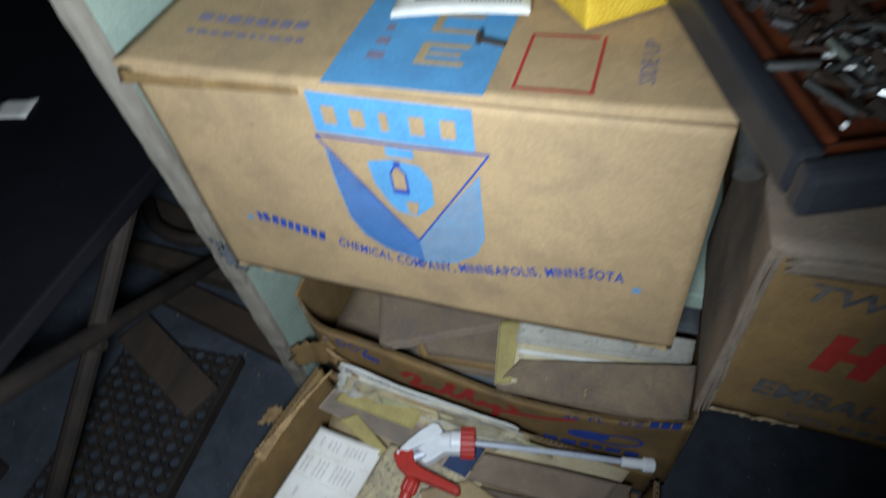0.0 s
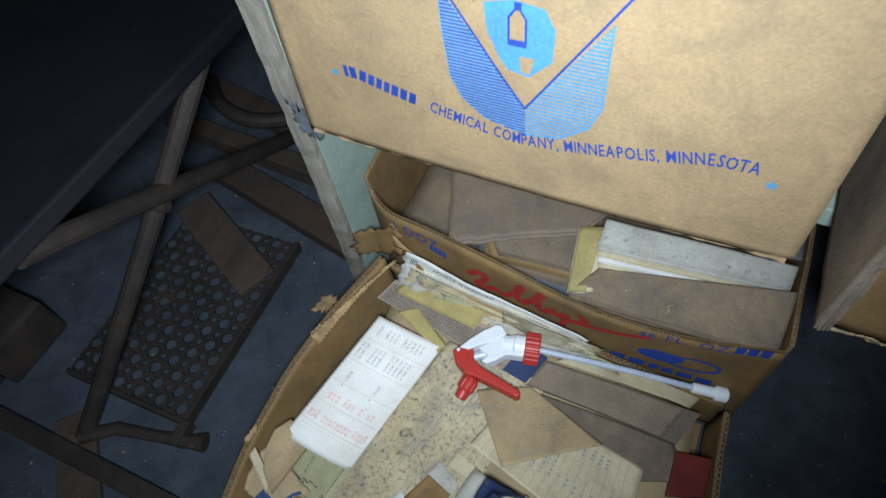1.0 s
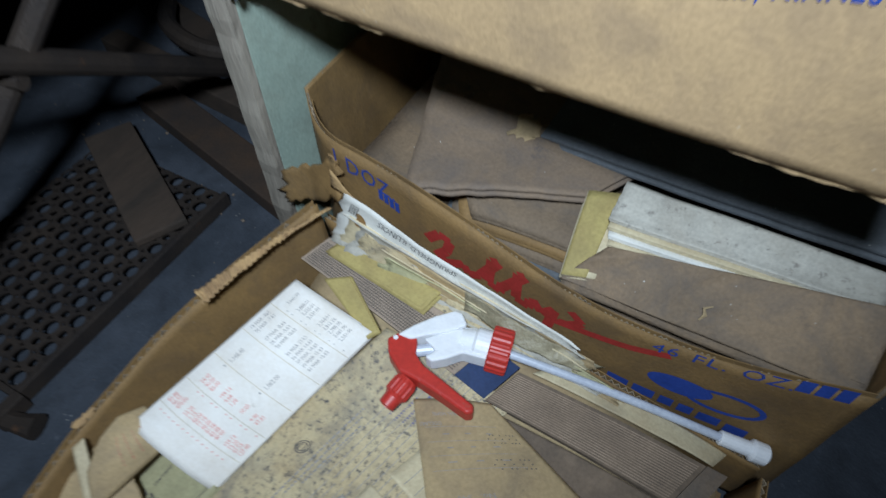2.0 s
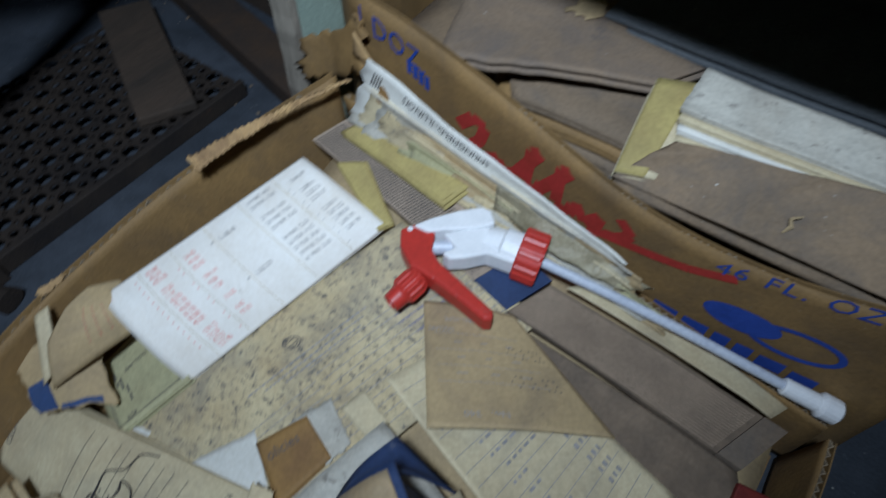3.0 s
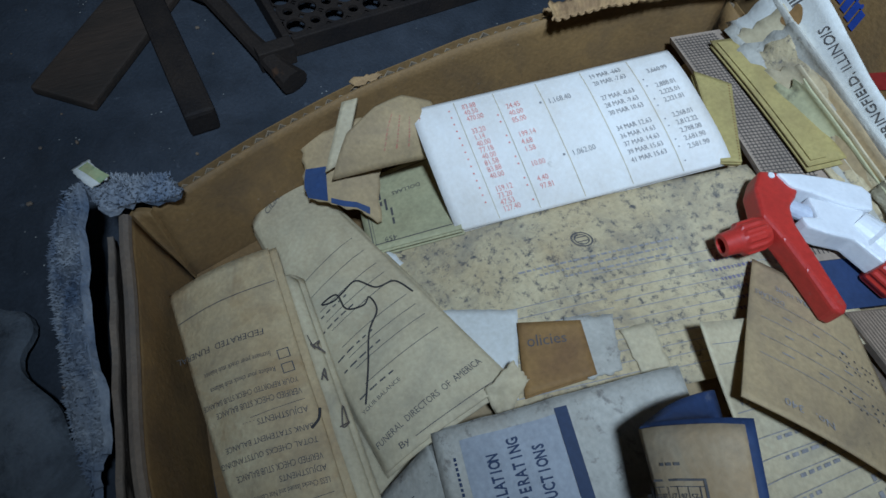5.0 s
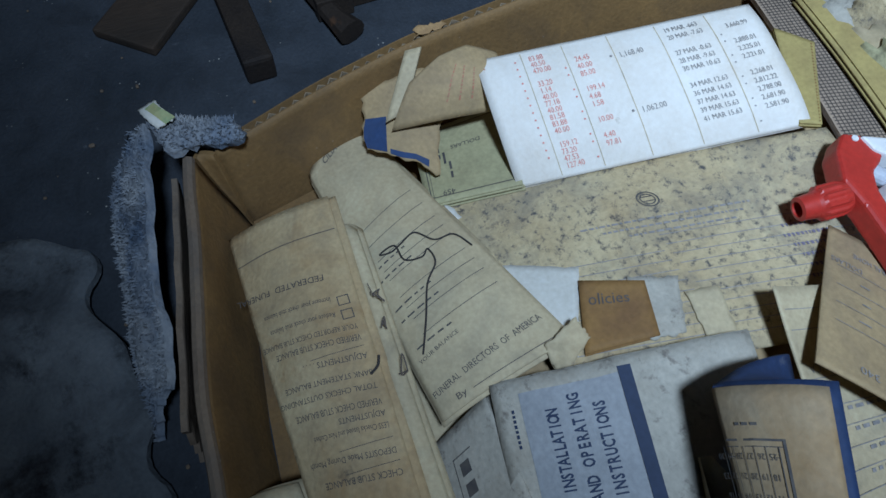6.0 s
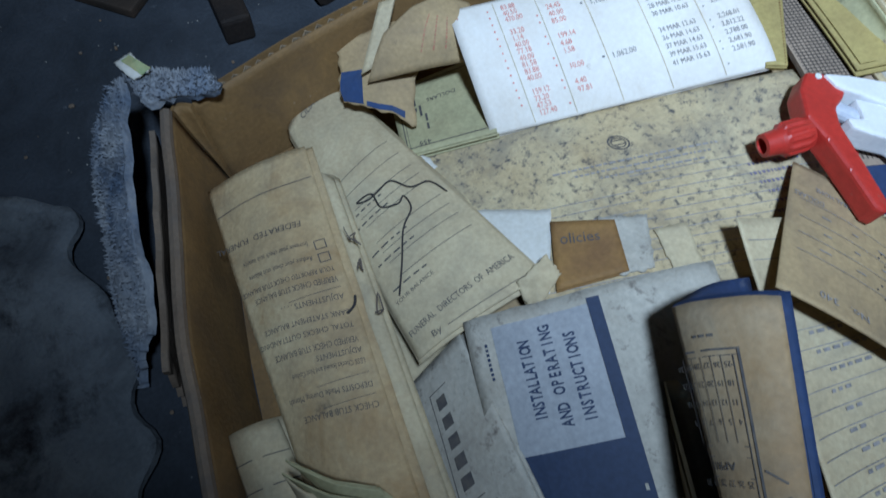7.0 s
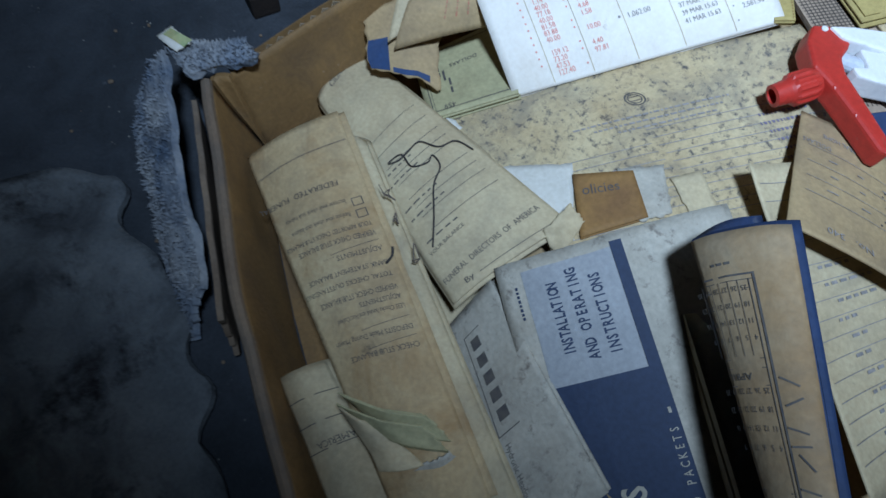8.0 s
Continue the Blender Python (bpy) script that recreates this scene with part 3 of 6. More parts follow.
part("nail_head", tube_bm([(0.2360, 0.0382, 0.5505), (0.2375, 0.0379, 0.5505)], 0.0038, 10), RUST_BROWN, nail)

# the second carton on the shelf
emb = thing("embalming_carton", "dusty brown carton with layered crumpled side flaps on the shelf", "carton")
ef = Leaf((0.417, -0.050, 0.314), (0.80, -0.050, 0.314), (0.80, -0.048, 0.503), (0.419, -0.050, 0.503), bow=0.003, crumple=0.0015, seed=14, freq=9)
sheet("front_side", ef, 0.004, CARTON_DARK, emb, nu=40, nv=20)
part("body", box_bm((0.424, -0.044, 0.3145), (0.796, 0.30, 0.498), 0.002), CARTON_DARK, emb)
for k in range(4):
    side = Leaf((0.4235 - 0.004 * k, 0.10, 0.316 + 0.003 * k), (0.4205 - 0.003 * k, -0.052 - 0.0025 * k, 0.312 + 0.002 * k), (0.419 - 0.001 * k, -0.053 + 0.001 * k, 0.503 - 0.004 * k), (0.421 - 0.002 * k, 0.10, 0.502 - 0.003 * k),
                crumple=0.0016, seed=20 + k, freq=16, edge=0.02)
    sheet("side_flap", side, 0.0018, CARTON_DUSTY, emb, "dusty crumpled side flap" if k == 3 else "", nu=24, nv=24)
et = Leaf((0.412, -0.055, 0.505), (0.80, -0.053, 0.506), (0.80, 0.30, 0.504), (0.414, 0.30, 0.504), crumple=0.0022, seed=30, freq=9, edge=0.02)
sheet("top_flap", et, 0.004, CARTON_DUSTY, emb, nu=40, nv=30)
elip = Leaf((0.424, -0.0565, 0.488), (0.80, -0.0545, 0.488), (0.80, -0.0545, 0.5015), (0.424, -0.0565, 0.5015), crumple=0.001, seed=31, edge=0.1)
sheet("front_flap", elip, 0.002, CARTON_DUSTY, emb, nu=30, nv=4)
bi, ri = Ink(ef, 0.0008), Ink(ef, 0.0010)
bi.text("TWO", 0.020, 0.148, 0.022, -4, 1.15, 0.15, bold=0.02).text("EMBAL", 0.024, 0.036, 0.027, -3, 0.95, bold=0.03).text("HYD", 0.052, 0.012, 0.012, -3, 1.2, bold=0.02)
for i in range(7):
    bi.bar(0.126 + i * 0.02, 0.031 - i * 0.001, 0.014, 0.019)
for i in range(12):
    bi.bar(0.086 + 0.011 * i, 0.011, 0.008, 0.007)
ri.bar(0.046, 0.080, 0.011, 0.042, -4).bar(0.067, 0.079, 0.011, 0.042, -4).bar(0.050, 0.096, 0.022, 0.010, -4)
bi.put("dark_print", BLACK_INK, emb, "dark stencilled lettering")
ri.put("red_print", RED_INK, emb, "red block letter")
frag = Leaf((0.43, -0.049, 0.3085), (0.475, -0.049, 0.309), (0.475, -0.052, 0.316), (0.43, -0.052, 0.316), crumple=0.003, seed=33, edge=0.5, freq=60)
sheet("torn_edge", frag, 0.001, MANILA, emb, "torn peeling paper edge", nu=14, nv=5)

# framed tray of odds and ends on the second carton
tray = thing("framed_tray", "black and reddish wooden framed tray of metal odds and ends", "tray")
tm = pose(0.408, -0.082, 0.5525, 0, 0, 21.5)
TW, TH = 0.34, 0.26
for lo, hi in (((0, 0, 0), (TW, 0.013, 0.024)), ((0, TH - 0.013, 0), (TW, TH, 0.024)), ((0, 0.0135, 0), (0.013, TH - 0.0135, 0.024)), ((TW - 0.013, 0.0135, 0), (TW, TH - 0.0135, 0.024))):
    part("frame_side", box_bm(lo, hi, 0.004, tm), BLACK_LACQUER, tray)
for lo, hi in (((0.0135, 0.0135, 0.0085), (TW - 0.0135, 0.026, 0.018)), ((0.0135, TH - 0.026, 0.0085), (TW - 0.0135, TH - 0.0135, 0.018)), ((0.0135, 0.0265, 0.0085), (0.026, TH - 0.0265, 0.018)), ((TW - 0.026, 0.0265, 0.0085), (TW - 0.0135, TH - 0.0265, 0.018))):
    part("inner_moulding", box_bm(lo, hi, 0.003, tm), MAHOGANY, tray, "reddish wooden inner moulding")
part("tray_bottom", box_bm((0.0135, 0.0135, 0.0), (TW - 0.0135, TH - 0.0135, 0.008), 0, tm), MAHOGANY, tray)
for k, (x, y) in enumerate(((0.10, 0.10), (0.26, 0.10), (0.26, 0.2))):
    part("tray_foot", box_bm((x, y, -0.046), (x + 0.02, y + 0.02, 0.0), 0.002, tm), BLACK_LACQUER, tray)
rs = random.Random(12)
bm = bmesh.new()
for i in range(300):
    x, y = rs.uniform(0.034, 0.29), rs.uniform(0.034, 0.215)
    a, ln, r = rs.uniform(0, 6.3), rs.uniform(0.008, 0.03), rs.uniform(0.0008, 0.0028)
    z = 0.009 + r + rs.uniform(0, 0.012)
    tube_bm([tm @ Vector((x, y, z)), tm @ Vector((x + ln * math.cos(a), y + ln * math.sin(a), z + rs.uniform(-0.001, 0.004)))], r, 6, bm)
odds = tagged(link("metal_odds", bm, METAL), "heap of screws, pins and metal scraps lying in the tray", "hardware", kind="stuff")
bm = bmesh.new()
for i in range(420):
    x, y = rs.uniform(0.036, 0.30), rs.uniform(0.036, 0.22)
    a, ln = rs.uniform(0, 6.3), rs.uniform(0.006, 0.022)
    box_bm((-ln / 2, -0.003, -0.001), (ln / 2, 0.003, 0.001), 0, tm @ pose(x, y, 0.011 + rs.uniform(0, 0.010), rs.uniform(-30, 30), rs.uniform(-20, 20), math.degrees(a)), bm)
tagged(link("rust_scraps", bm, RUST_BROWN), "brown rusty scraps and shavings lying in the tray", "scrap", kind="stuff")
vial = thing("glass_vial", "small clear glass vial lying in the tray", "vial")
GLASS = bpy.data.materials.new("clear_glass")
GLASS.use_nodes = True
GLASS.node_tree.nodes["Principled BSDF"].inputs["Transmission Weight"].default_value = 1.0
GLASS.node_tree.nodes["Principled BSDF"].inputs["Roughness"].default_value = 0.05
part("vial_body", tube_bm([tm @ Vector(p) for p in ((0.07, 0.055, 0.022), (0.072, 0.057, 0.022), (0.105, 0.072, 0.022), (0.108, 0.074, 0.022), (0.116, 0.078, 0.022))], [0.005, 0.008, 0.008, 0.005, 0.005], 14), GLASS, vial)
roll = thing("metal_tube", "short dull metal tube wedged between the two cartons", "tube")
part("tube_body", tube_bm([(0.4005, -0.004, 0.509), (0.4005, 0.03, 0.520)], 0.0070, 14), METAL, roll)
part("tube_cap", tube_bm([(0.4005, -0.008, 0.5077), (0.4005, 0.0, 0.5103)], 0.0076, 14), METAL, roll)

# ---------------------------------------------------------------- the cut-down juice carton
juice = thing("juice_carton", "cut-down brown juice carton with red-blue print, crammed with papers", "carton")


class Wavy(Leaf):
    """The front wall, whose cut upper edge sags."""

    def point(self, u, v):
        x = 0.435 * u
        top = 0.203 - 0.060 * math.exp(-(((x - 0.305) / 0.155) ** 2))
        y = 0.002 * noise.noise(Vector((u * 5, v * 3, 2.0))) - 0.006 * math.sin(math.pi * u) * v + 0.05 * max(0, 0.12 - u) ** 2 / 0.0144 * 0.5
        return Vector((x, y, top * v))


jf = Wavy((0, 0, 0), (0.435, 0, 0), (0.435, 0, 0.19), (0, 0, 0.19))
jf.w, jf.h = 0.435, 0.175
corrugated("front_side", jf, juice, CARTON_DARK, CARTON_DARK, "brown printed front with a sagging cut edge", 60, 12, 0.0035, 110)
jl = Leaf((0.0, 0.33, 0.0), (0.001, 0.030, 0.0), (-0.006, 0.030, 0.208), (-0.012, 0.33, 0.21), bow=0.004, crumple=0.002, seed=40)
corrugated("left_side", jl, juice, CARTON_DARK, CARTON_DARK, "", 24, 10, 0.0035, 60)
jr = Leaf((0.436, 0.004, 0.0), (0.436, 0.33, 0.0), (0.44, 0.33, 0.19), (0.438, 0.004, 0.186), crumple=0.001, seed=41)
corrugated("right_side", jr, juice, CARTON_DARK, CARTON_DARK, "", 24, 10, 0.0035, 60)
jb = Leaf((0.435, 0.332, 0.0), (0.0, 0.332, 0.0), (0.0, 0.332, 0.20), (0.435, 0.332, 0.19), crumple=0.001, seed=42)
corrugated("back_side", jb, juice, CARTON_DARK, CARTON_DARK, "", 24, 10, 0.0035, 60)
part("carton_bottom", box_bm((0.003, 0.006, 0.001), (0.432, 0.328, 0.005)), CARTON_DARK, juice)
rd, bl = Ink(jf, 0.0007), Ink(jf, 0.0008)


def jpos(x, z):
    """Sheet metres for a place on the front wall."""
    top = 0.203 - 0.060 * math.exp(-(((x - 0.305) / 0.155) ** 2))
    return x, z / top * 0.175


def jstroke(ink, pts, wid):
    ink.stroke([jpos(*p) for p in pts], wid)


def jtext(ink, s, x, z, size, sx=1.0, gap=0.0015):
    for ch in s:
        if ch == " ":
            x += size * 0.35
            continue
        vs, fs = glyphs(ch, size)
        a, b = jpos(x, z(x) if callable(z) else z)
        ink.text(ch, a, b, size, -2, sx)
        x += max(p[0] for p in vs) * sx + gap


# red flourish standing for the maker's name
jstroke(rd, [(0.128, 0.137), (0.140, 0.150), (0.150, 0.147), (0.146, 0.132), (0.136, 0.120), (0.148, 0.118), (0.162, 0.126)], 0.0085)
jstroke(rd, [(0.162, 0.126), (0.166, 0.116), (0.176, 0.121)], 0.0085)
jstroke(rd, [(0.176, 0.121), (0.192, 0.150), (0.186, 0.148), (0.184, 0.118), (0.194, 0.113), (0.196, 0.124)], 0.0085)
jstroke(rd, [(0.196, 0.120), (0.214, 0.147), (0.208, 0.146), (0.208, 0.114), (0.219, 0.110), (0.220, 0.120)], 0.0085)
jstroke(rd, [(0.222, 0.124), (0.230, 0.110), (0.240, 0.122), (0.236, 0.092), (0.226, 0.088)], 0.0085)
jstroke(rd, [(0.252, 0.130), (0.262, 0.120), (0.254, 0.112), (0.246, 0.110)], 0.0085)
jstroke(rd, [(0.240, 0.108), (0.270, 0.112), (0.300, 0.118), (0.326, 0.129)], 0.008)
rd.put("red_print", RED_INK, juice, "red script flourish")
jtext(bl, "1 DOZ.", 0.040, lambda x: 0.176 - 0.22 * (x - 0.04), 0.021, 0.85)
bl.put("pack_lettering", BLUE_INK, juice, "blue lettering")
bl = Ink(jf, 0.0008)
jtext(bl, "46 FL. OZ.", 0.312, lambda x: 0.128 + 0.26 * (x - 0.312), 0.019, 0.9)
for i in range(4):
    a, b = jpos(0.084 + 0.005 * i, 0.158 - 0.002 * i)
    bl.bar(a, b, 0.004, 0.010)
for i in range(3):
    a, b = jpos(0.398 + 0.010 * i, 0.152 + 0.003 * i)
    bl.bar(a, b, 0.008, 0.014)
bl.put("volume_lettering", BLUE_INK, juice, "blue lettering")
bl = Ink(jf, 0.0008)
a, b = jpos(0.341, 0.098)
bl.disc(a, b, 0.023, 0.013)
bl.put("blue_oval", BLUE_INK, juice, "solid blue oval")
bl = Ink(jf, 0.0009)
a, b = jpos(0.372, 0.100)
bl.ring(a, b, 0.027, 0.016, 0.004)
bl.put("oval_ring", BLUE_INK, juice, "blue oval outline")
bl = Ink(jf, 0.0008)
rs = random.Random(2)
for row in range(2):
    x = 0.292 + 0.01 * row
    while x < 0.40:
        w = rs.uniform(0.010, 0.017)
        a, b = jpos(x, 0.064 - 0.026 * row)
        bl.bar(a, b, w, 0.014)
        x += w + 0.004
bl.put("blue_print", BLUE_INK, juice, "blue lettering")
# flap folded out at the near corner
fl = Leaf((0.052, -0.010, 0.150), (-0.014, -0.012, 0.108), (-0.016, -0.006, 0.140), (0.048, -0.004, 0.186), bow=0.006, crumple=0.003, seed=44, edge=0.25, freq=30)
sheet("corner_flap", fl, 0.003, CARTON_DARK, juice, "torn brown corner flap", nu=14, nv=10)
tr = Leaf((0.045, -0.0135, 0.160), (0.072, -0.0135, 0.155), (0.060, -0.012, 0.163), (0.046, -0.012, 0.178), seed=45)
sheet("torn_patch", tr, 0.001, FLUTE, juice, "torn pale patch", nu=4, nv=4)


def papers(name, label, category, leaf, thick, material, nu=20, nv=20, plies=1, gap=0.0009, ply_name="leaf_sheet", drift=0.003, seed=0, group=""):
    """A thing of one or more sheets laid on one another, each slightly askew."""
    th = thing(name, label, category, group)
    rs_ = random.Random(seed + 77)
    for k in range(plies):
        sh = Vector((rs_.uniform(-drift, drift), rs_.uniform(-drift, drift), 0)) - leaf.n * (thick + gap) * k if k else Vector((0, 0, 0))
        part_surf = lambda u, v, s=sh: (leaf.surf(u, v)[0] + s, leaf.surf(u, v)[1])
        ob = part(ply_name, grid_shell(part_surf, nu, nv, thick), material, th)
        for i, f in enumerate(ob.data.polygons):
            f.use_smooth = i < 2 * nu * nv
    return th


# filling of the juice carton
papers("paper_bundle", "thick bundle of old papers packed in the juice carton", "papers",
       Leaf((0.015, 0.015, 0.118), (0.425, 0.015, 0.118), (0.425, 0.32, 0.135), (0.015, 0.32, 0.135), crumple=0.003, seed=50), 0.009, KRAFT, plies=10, gap=0.0012)
pf = papers("brown_folder", "dusty brown folder lying on papers in the juice carton", "folder",
            Leaf((0.1054, 0.0012, 0.1760), (0.2286, 0.0642, 0.1740), (0.33, 0.27, 0.176), (0.022, 0.22, 0.182), bow=0.003, crumple=0.0014, seed=51, edge=0.012, curl=(0, 0, 0.002, 0), freq=9), 0.0015, FOLDER_BROWN, 30, 30, 2, 0.003)
pt = Leaf((0.148, 0.088, 0.1815), (0.168, 0.092, 0.1815), (0.172, 0.112, 0.1825), (0.150, 0.118, 0.183), crumple=0.001, seed=52, edge=0.4, freq=60)
papers("torn_label", "small torn tan paper scrap on the brown folder", "scrap", pt, 0.0008, MANILA, 8, 8)
papers("grey_folder", "dusty blue-grey card folder leaning over the brown folder", "folder",
       Leaf((0.172, 0.100, 0.184), (0.428, 0.098, 0.192), (0.43, 0.30, 0.196), (0.176, 0.24, 0.192), bow=-0.003, crumple=0.0015, seed=53), 0.002, GREY_CARD, 24, 20, 2, 0.003, drift=0.006)
for i in range(5):
    papers("manila_envelope", "brown folded envelope stacked in the juice carton", "envelope",
           Leaf((0.120 + 0.008 * i, 0.010 + 0.003 * i, 0.121 + 0.0085 * i), (0.243 + 0.003 * i, 0.012 + 0.005 * i, 0.121 + 0.008 * i), (0.243, 0.075, 0.130 + 0.008 * i), (0.118, 0.060, 0.130 + 0.0085 * i),
                bow=0.003, crumple=0.003, seed=55 + i, curl=(0.0, 0, -0.004, 0)), 0.0012, (KRAFT, GREY_CARD, KRAFT, CARTON_DARK, KRAFT)[i], 18, 10, 2, 0.0016, group="envelopes in the juice carton")
papers("yellow_booklet", "stack of yellowed leaves standing among the papers", "booklet",
       Leaf((0.236, 0.004, 0.154), (0.259, 0.010, 0.157), (0.256, 0.076, 0.181), (0.226, 0.068, 0.177), bow_v=0.002, crumple=0.001, seed=62), 0.0012, CREAM, 8, 14, 9, 0.0012, drift=0.0022)
ybk = bpy.data.objects["yellow_booklet"]
ybl = Leaf((0.236, 0.004, 0.1548), (0.253, 0.008, 0.1574), (0.250, 0.074, 0.1815), (0.227, 0.068, 0.1785), bow_v=0.002, seed=62)
sheet("cover_leaf", ybl, 0.0007, YELLOW, ybk, "yellow cover leaf", nu=8, nv=10)
for k in range(5):
    papers("white_paper", "folded white paper stacked in the juice carton beside the kraft bag", "paper",
           Leaf((0.250 + 0.002 * k, 0.046 - 0.0042 * k, 0.1790 - 0.0036 * k), (0.428, 0.062 - 0.0046 * k, 0.1775 - 0.0036 * k), (0.43, 0.088, 0.1865 - 0.0036 * k), (0.250, 0.078, 0.1885 - 0.0036 * k),
                bow=0.002, crumple=0.0009, seed=64 + k, curl=(0.003 - 0.001 * k, 0, 0.002, 0), edge=0.006), 0.0012, (GREY_WHITE, CREAM, WHITE, CREAM, GREY_WHITE)[k], 24, 12, 2, 0.0009, drift=0.0012, group="white papers in the juice carton")
bagleaf = Leaf((0.236, 0.004, 0.150), (0.432, 0.006, 0.160), (0.432, 0.056, 0.192), (0.258, 0.030, 0.172), bow=0.006, crumple=0.0024, seed=66, freq=15)
bagleaf.ridge = 0.009
bag = papers("kraft_bag", "crumpled dusty kraft paper bag bulging from the juice carton", "bag",
             bagleaf, 0.001, KRAFT, 60, 30)
sheet("folded_mouth", Leaf((0.236, 0.003, 0.142), (0.432, 0.0045, 0.152), (0.430, 0.012, 0.166), (0.240, 0.010, 0.155), bow=0.002, crumple=0.0012, seed=67, freq=30), 0.001, KRAFT, bag, "creased folded mouth", nu=40, nv=6)
ra = thing("dead_leaf", "tiny curled dead leaf on the paper bag", "leaf")
part("leaf_blade", tube_bm([tuple(bagleaf.surf(u_, v_, l_)[0]) for u_, v_, l_ in ((0.47, 0.20, 0.001), (0.48, 0.26, 0.003), (0.465, 0.34, 0.004), (0.485, 0.40, 0.005))], [0.0006, 0.0016, 0.0011, 0.0005], 6), MANILA, ra)

# ---------------------------------------------------------------- the open carton on the floor
carton = thing("open_carton", "open torn cardboard carton full of old papers on the concrete floor", "carton")
wl = Leaf((0.018, -0.375, 0.0), (0.050, -0.022, 0.0), (0.034, -0.022, 0.142), (0.002, -0.380, 0.064), bow=-0.036, crumple=0.0022, seed=70, freq=9)
corrugated("left_side", wl, carton, CARTON_DARK, CARTON_DARK, "bulging brown side with torn fluted rim", 60, 12, 0.0062, 46)
wf = Leaf((0.41, -0.405, 0.0), (0.018, -0.376, 0.0), (0.000, -0.392, 0.062), (0.42, -0.425, 0.064), bow=-0.022, crumple=0.0035, seed=71, freq=10)
fw = sheet("front_side", wf, 0.005, CARTON_DARK, carton, "brown side with a rubbed folded rim", 60, 12)
part("folded_rim", tube_bm([wf.surf(i / 60, 1.0, -0.0025)[0] for i in range(61)], 0.0034, 8), CARTON_DUSTY, fw, "rubbed greyish folded rim")
wb = Leaf((0.050, -0.018, 0.0), (0.415, -0.014, 0.0), (0.415, -0.016, 0.062), (0.036, -0.020, 0.125), bow=0.0, crumple=0.001, seed=72)
corrugated("back_side", wb, carton, CARTON_DARK, CARTON_DARK, "", 40, 10, 0.0045, 66)
wr = Leaf((0.412, -0.018, 0.0), (0.41, -0.405, 0.0), (0.425, -0.42, 0.064), (0.418, -0.020, 0.060), bow=-0.006, crumple=0.002, seed=73)
corrugated("right_side", wr, carton, CARTON_DARK, CARTON_DARK, "", 40, 10, 0.0045, 66)
base_ring = [wl.surf(i / 16, 0.02)[0] for i in range(17)] + [Vector((0.408, -0.020, 0.0)), Vector((0.406, -0.402, 0.0))] + [wf.surf(i / 16, 0.02)[0] for i in range(1, 16)]
bm = bmesh.new()
r_ = bmesh.ops.extrude_face_region(bm, geom=[bm.faces.new([bm.verts.new((q_.x, q_.y, 0.001)) for q_ in base_ring])])
for v_ in r_["geom"]:
    if isinstance(v_, bmesh.types.BMVert):
        v_.co.z = 0.005
part("carton_bottom", bm, CARTON_DARK, carton)


class Corner(Leaf):
    """The rounded upright corner that joins two walls."""

    def point(self, u, v):
        a_, b_ = wl.point(0.0, v), wf.point(1.0, v)
        c_ = (a_ + b_) / 2 + Vector((-0.006, -0.003, 0.001)) * v
        return a_ * (1 - u) ** 2 + c_ * 2 * u * (1 - u) + b_ * u * u


wc = Corner((0.018, -0.375, 0.0), (0.018, -0.376, 0.0), (0.0, -0.392, 0.062), (0.002, -0.380, 0.064))
sheet("rounded_corner", wc, 0.003, CARTON_DARK, carton, "rubbed rounded corner", nu=10, nv=12)
class Fluted(Leaf):
    """Torn board whose bare fluting shows as ridges."""

    def point(self, u, v):
        return Leaf.point(self, u, v) + Vector((0, 0, 0.0006 * math.sin(u * 150)))


tf = Fluted((0.010, -0.135, 0.127), (0.042, -0.034, 0.143), (0.050, -0.024, 0.148), (-0.003, -0.132, 0.128), bow=0.003, crumple=0.003, seed=75, edge=0.04, freq=40)
sheet("torn_flap", tf, 0.0015, FLUTE, carton, "torn flap showing its orange fluting", nu=150, nv=6)
for k_, (u_, w_) in enumerate(((0.36, 0.05), (0.70, 0.04))):
    p_, q_ = wl.surf(u_, 1.0, -0.002)[0], wl.surf(u_ + w_, 1.0, -0.002)[0]
    o_ = Vector((-0.004, 0.001, 0.0012))
    bit = Leaf(p_, q_, q_ + o_, p_ + o_ * 1.4, crumple=0.002, seed=170 + k_, edge=0.35, freq=60)
    sheet("torn_shred", bit, 0.0009, FLUTE, carton, "torn orange shred of board", nu=10, nv=6)


def support(x, y):
    """Height of the uneven paper surface in the open carton."""
    return 0.1148 + 0.0795 * x + 0.355 * y - 0.5706 * x * x - 1.1801 * x * y - 0.1068 * y * y


def S(x, y, off=0.0):
    return (x, y, support(x, y) + off)


def Pile(o, seed):
    return Lay((0.038, -0.30), (0.40, -0.30), (0.395, -0.03), (0.048, -0.03), o, crumple=0.002, seed=seed)


def Lay(a, b, c, d, off, **kw):
    """A sheet that takes its height from the uneven paper surface, off metres above it at each corner."""
    offs = off if isinstance(off, (tuple, list)) else (off,) * 4
    leaf = Leaf(*[(p[0], p[1], support(*p) + o) for p, o in zip((a, b, c, d), offs)], **kw)
    leaf.offs = offs
    return leaf


for k in range(3):
    o = -0.012 - 0.014 * k
    papers("paper_pile", "pile of old papers filling the open carton", "papers",
           Pile(o, 80 + k), 0.012, MANILA if k != 1 else DIRTY_CREAM, group="piles in the open carton")
papers("paper_pile", "pile of old papers filling the open carton", "papers",
       Leaf((0.03, -0.365, 0.016), (0.40, -0.39, 0.045), (0.40, -0.28, 0.052), (0.02, -0.28, 0.020), crumple=0.002, seed=84, edge=0.02), 0.010, CREAM, group="piles in the open carton")

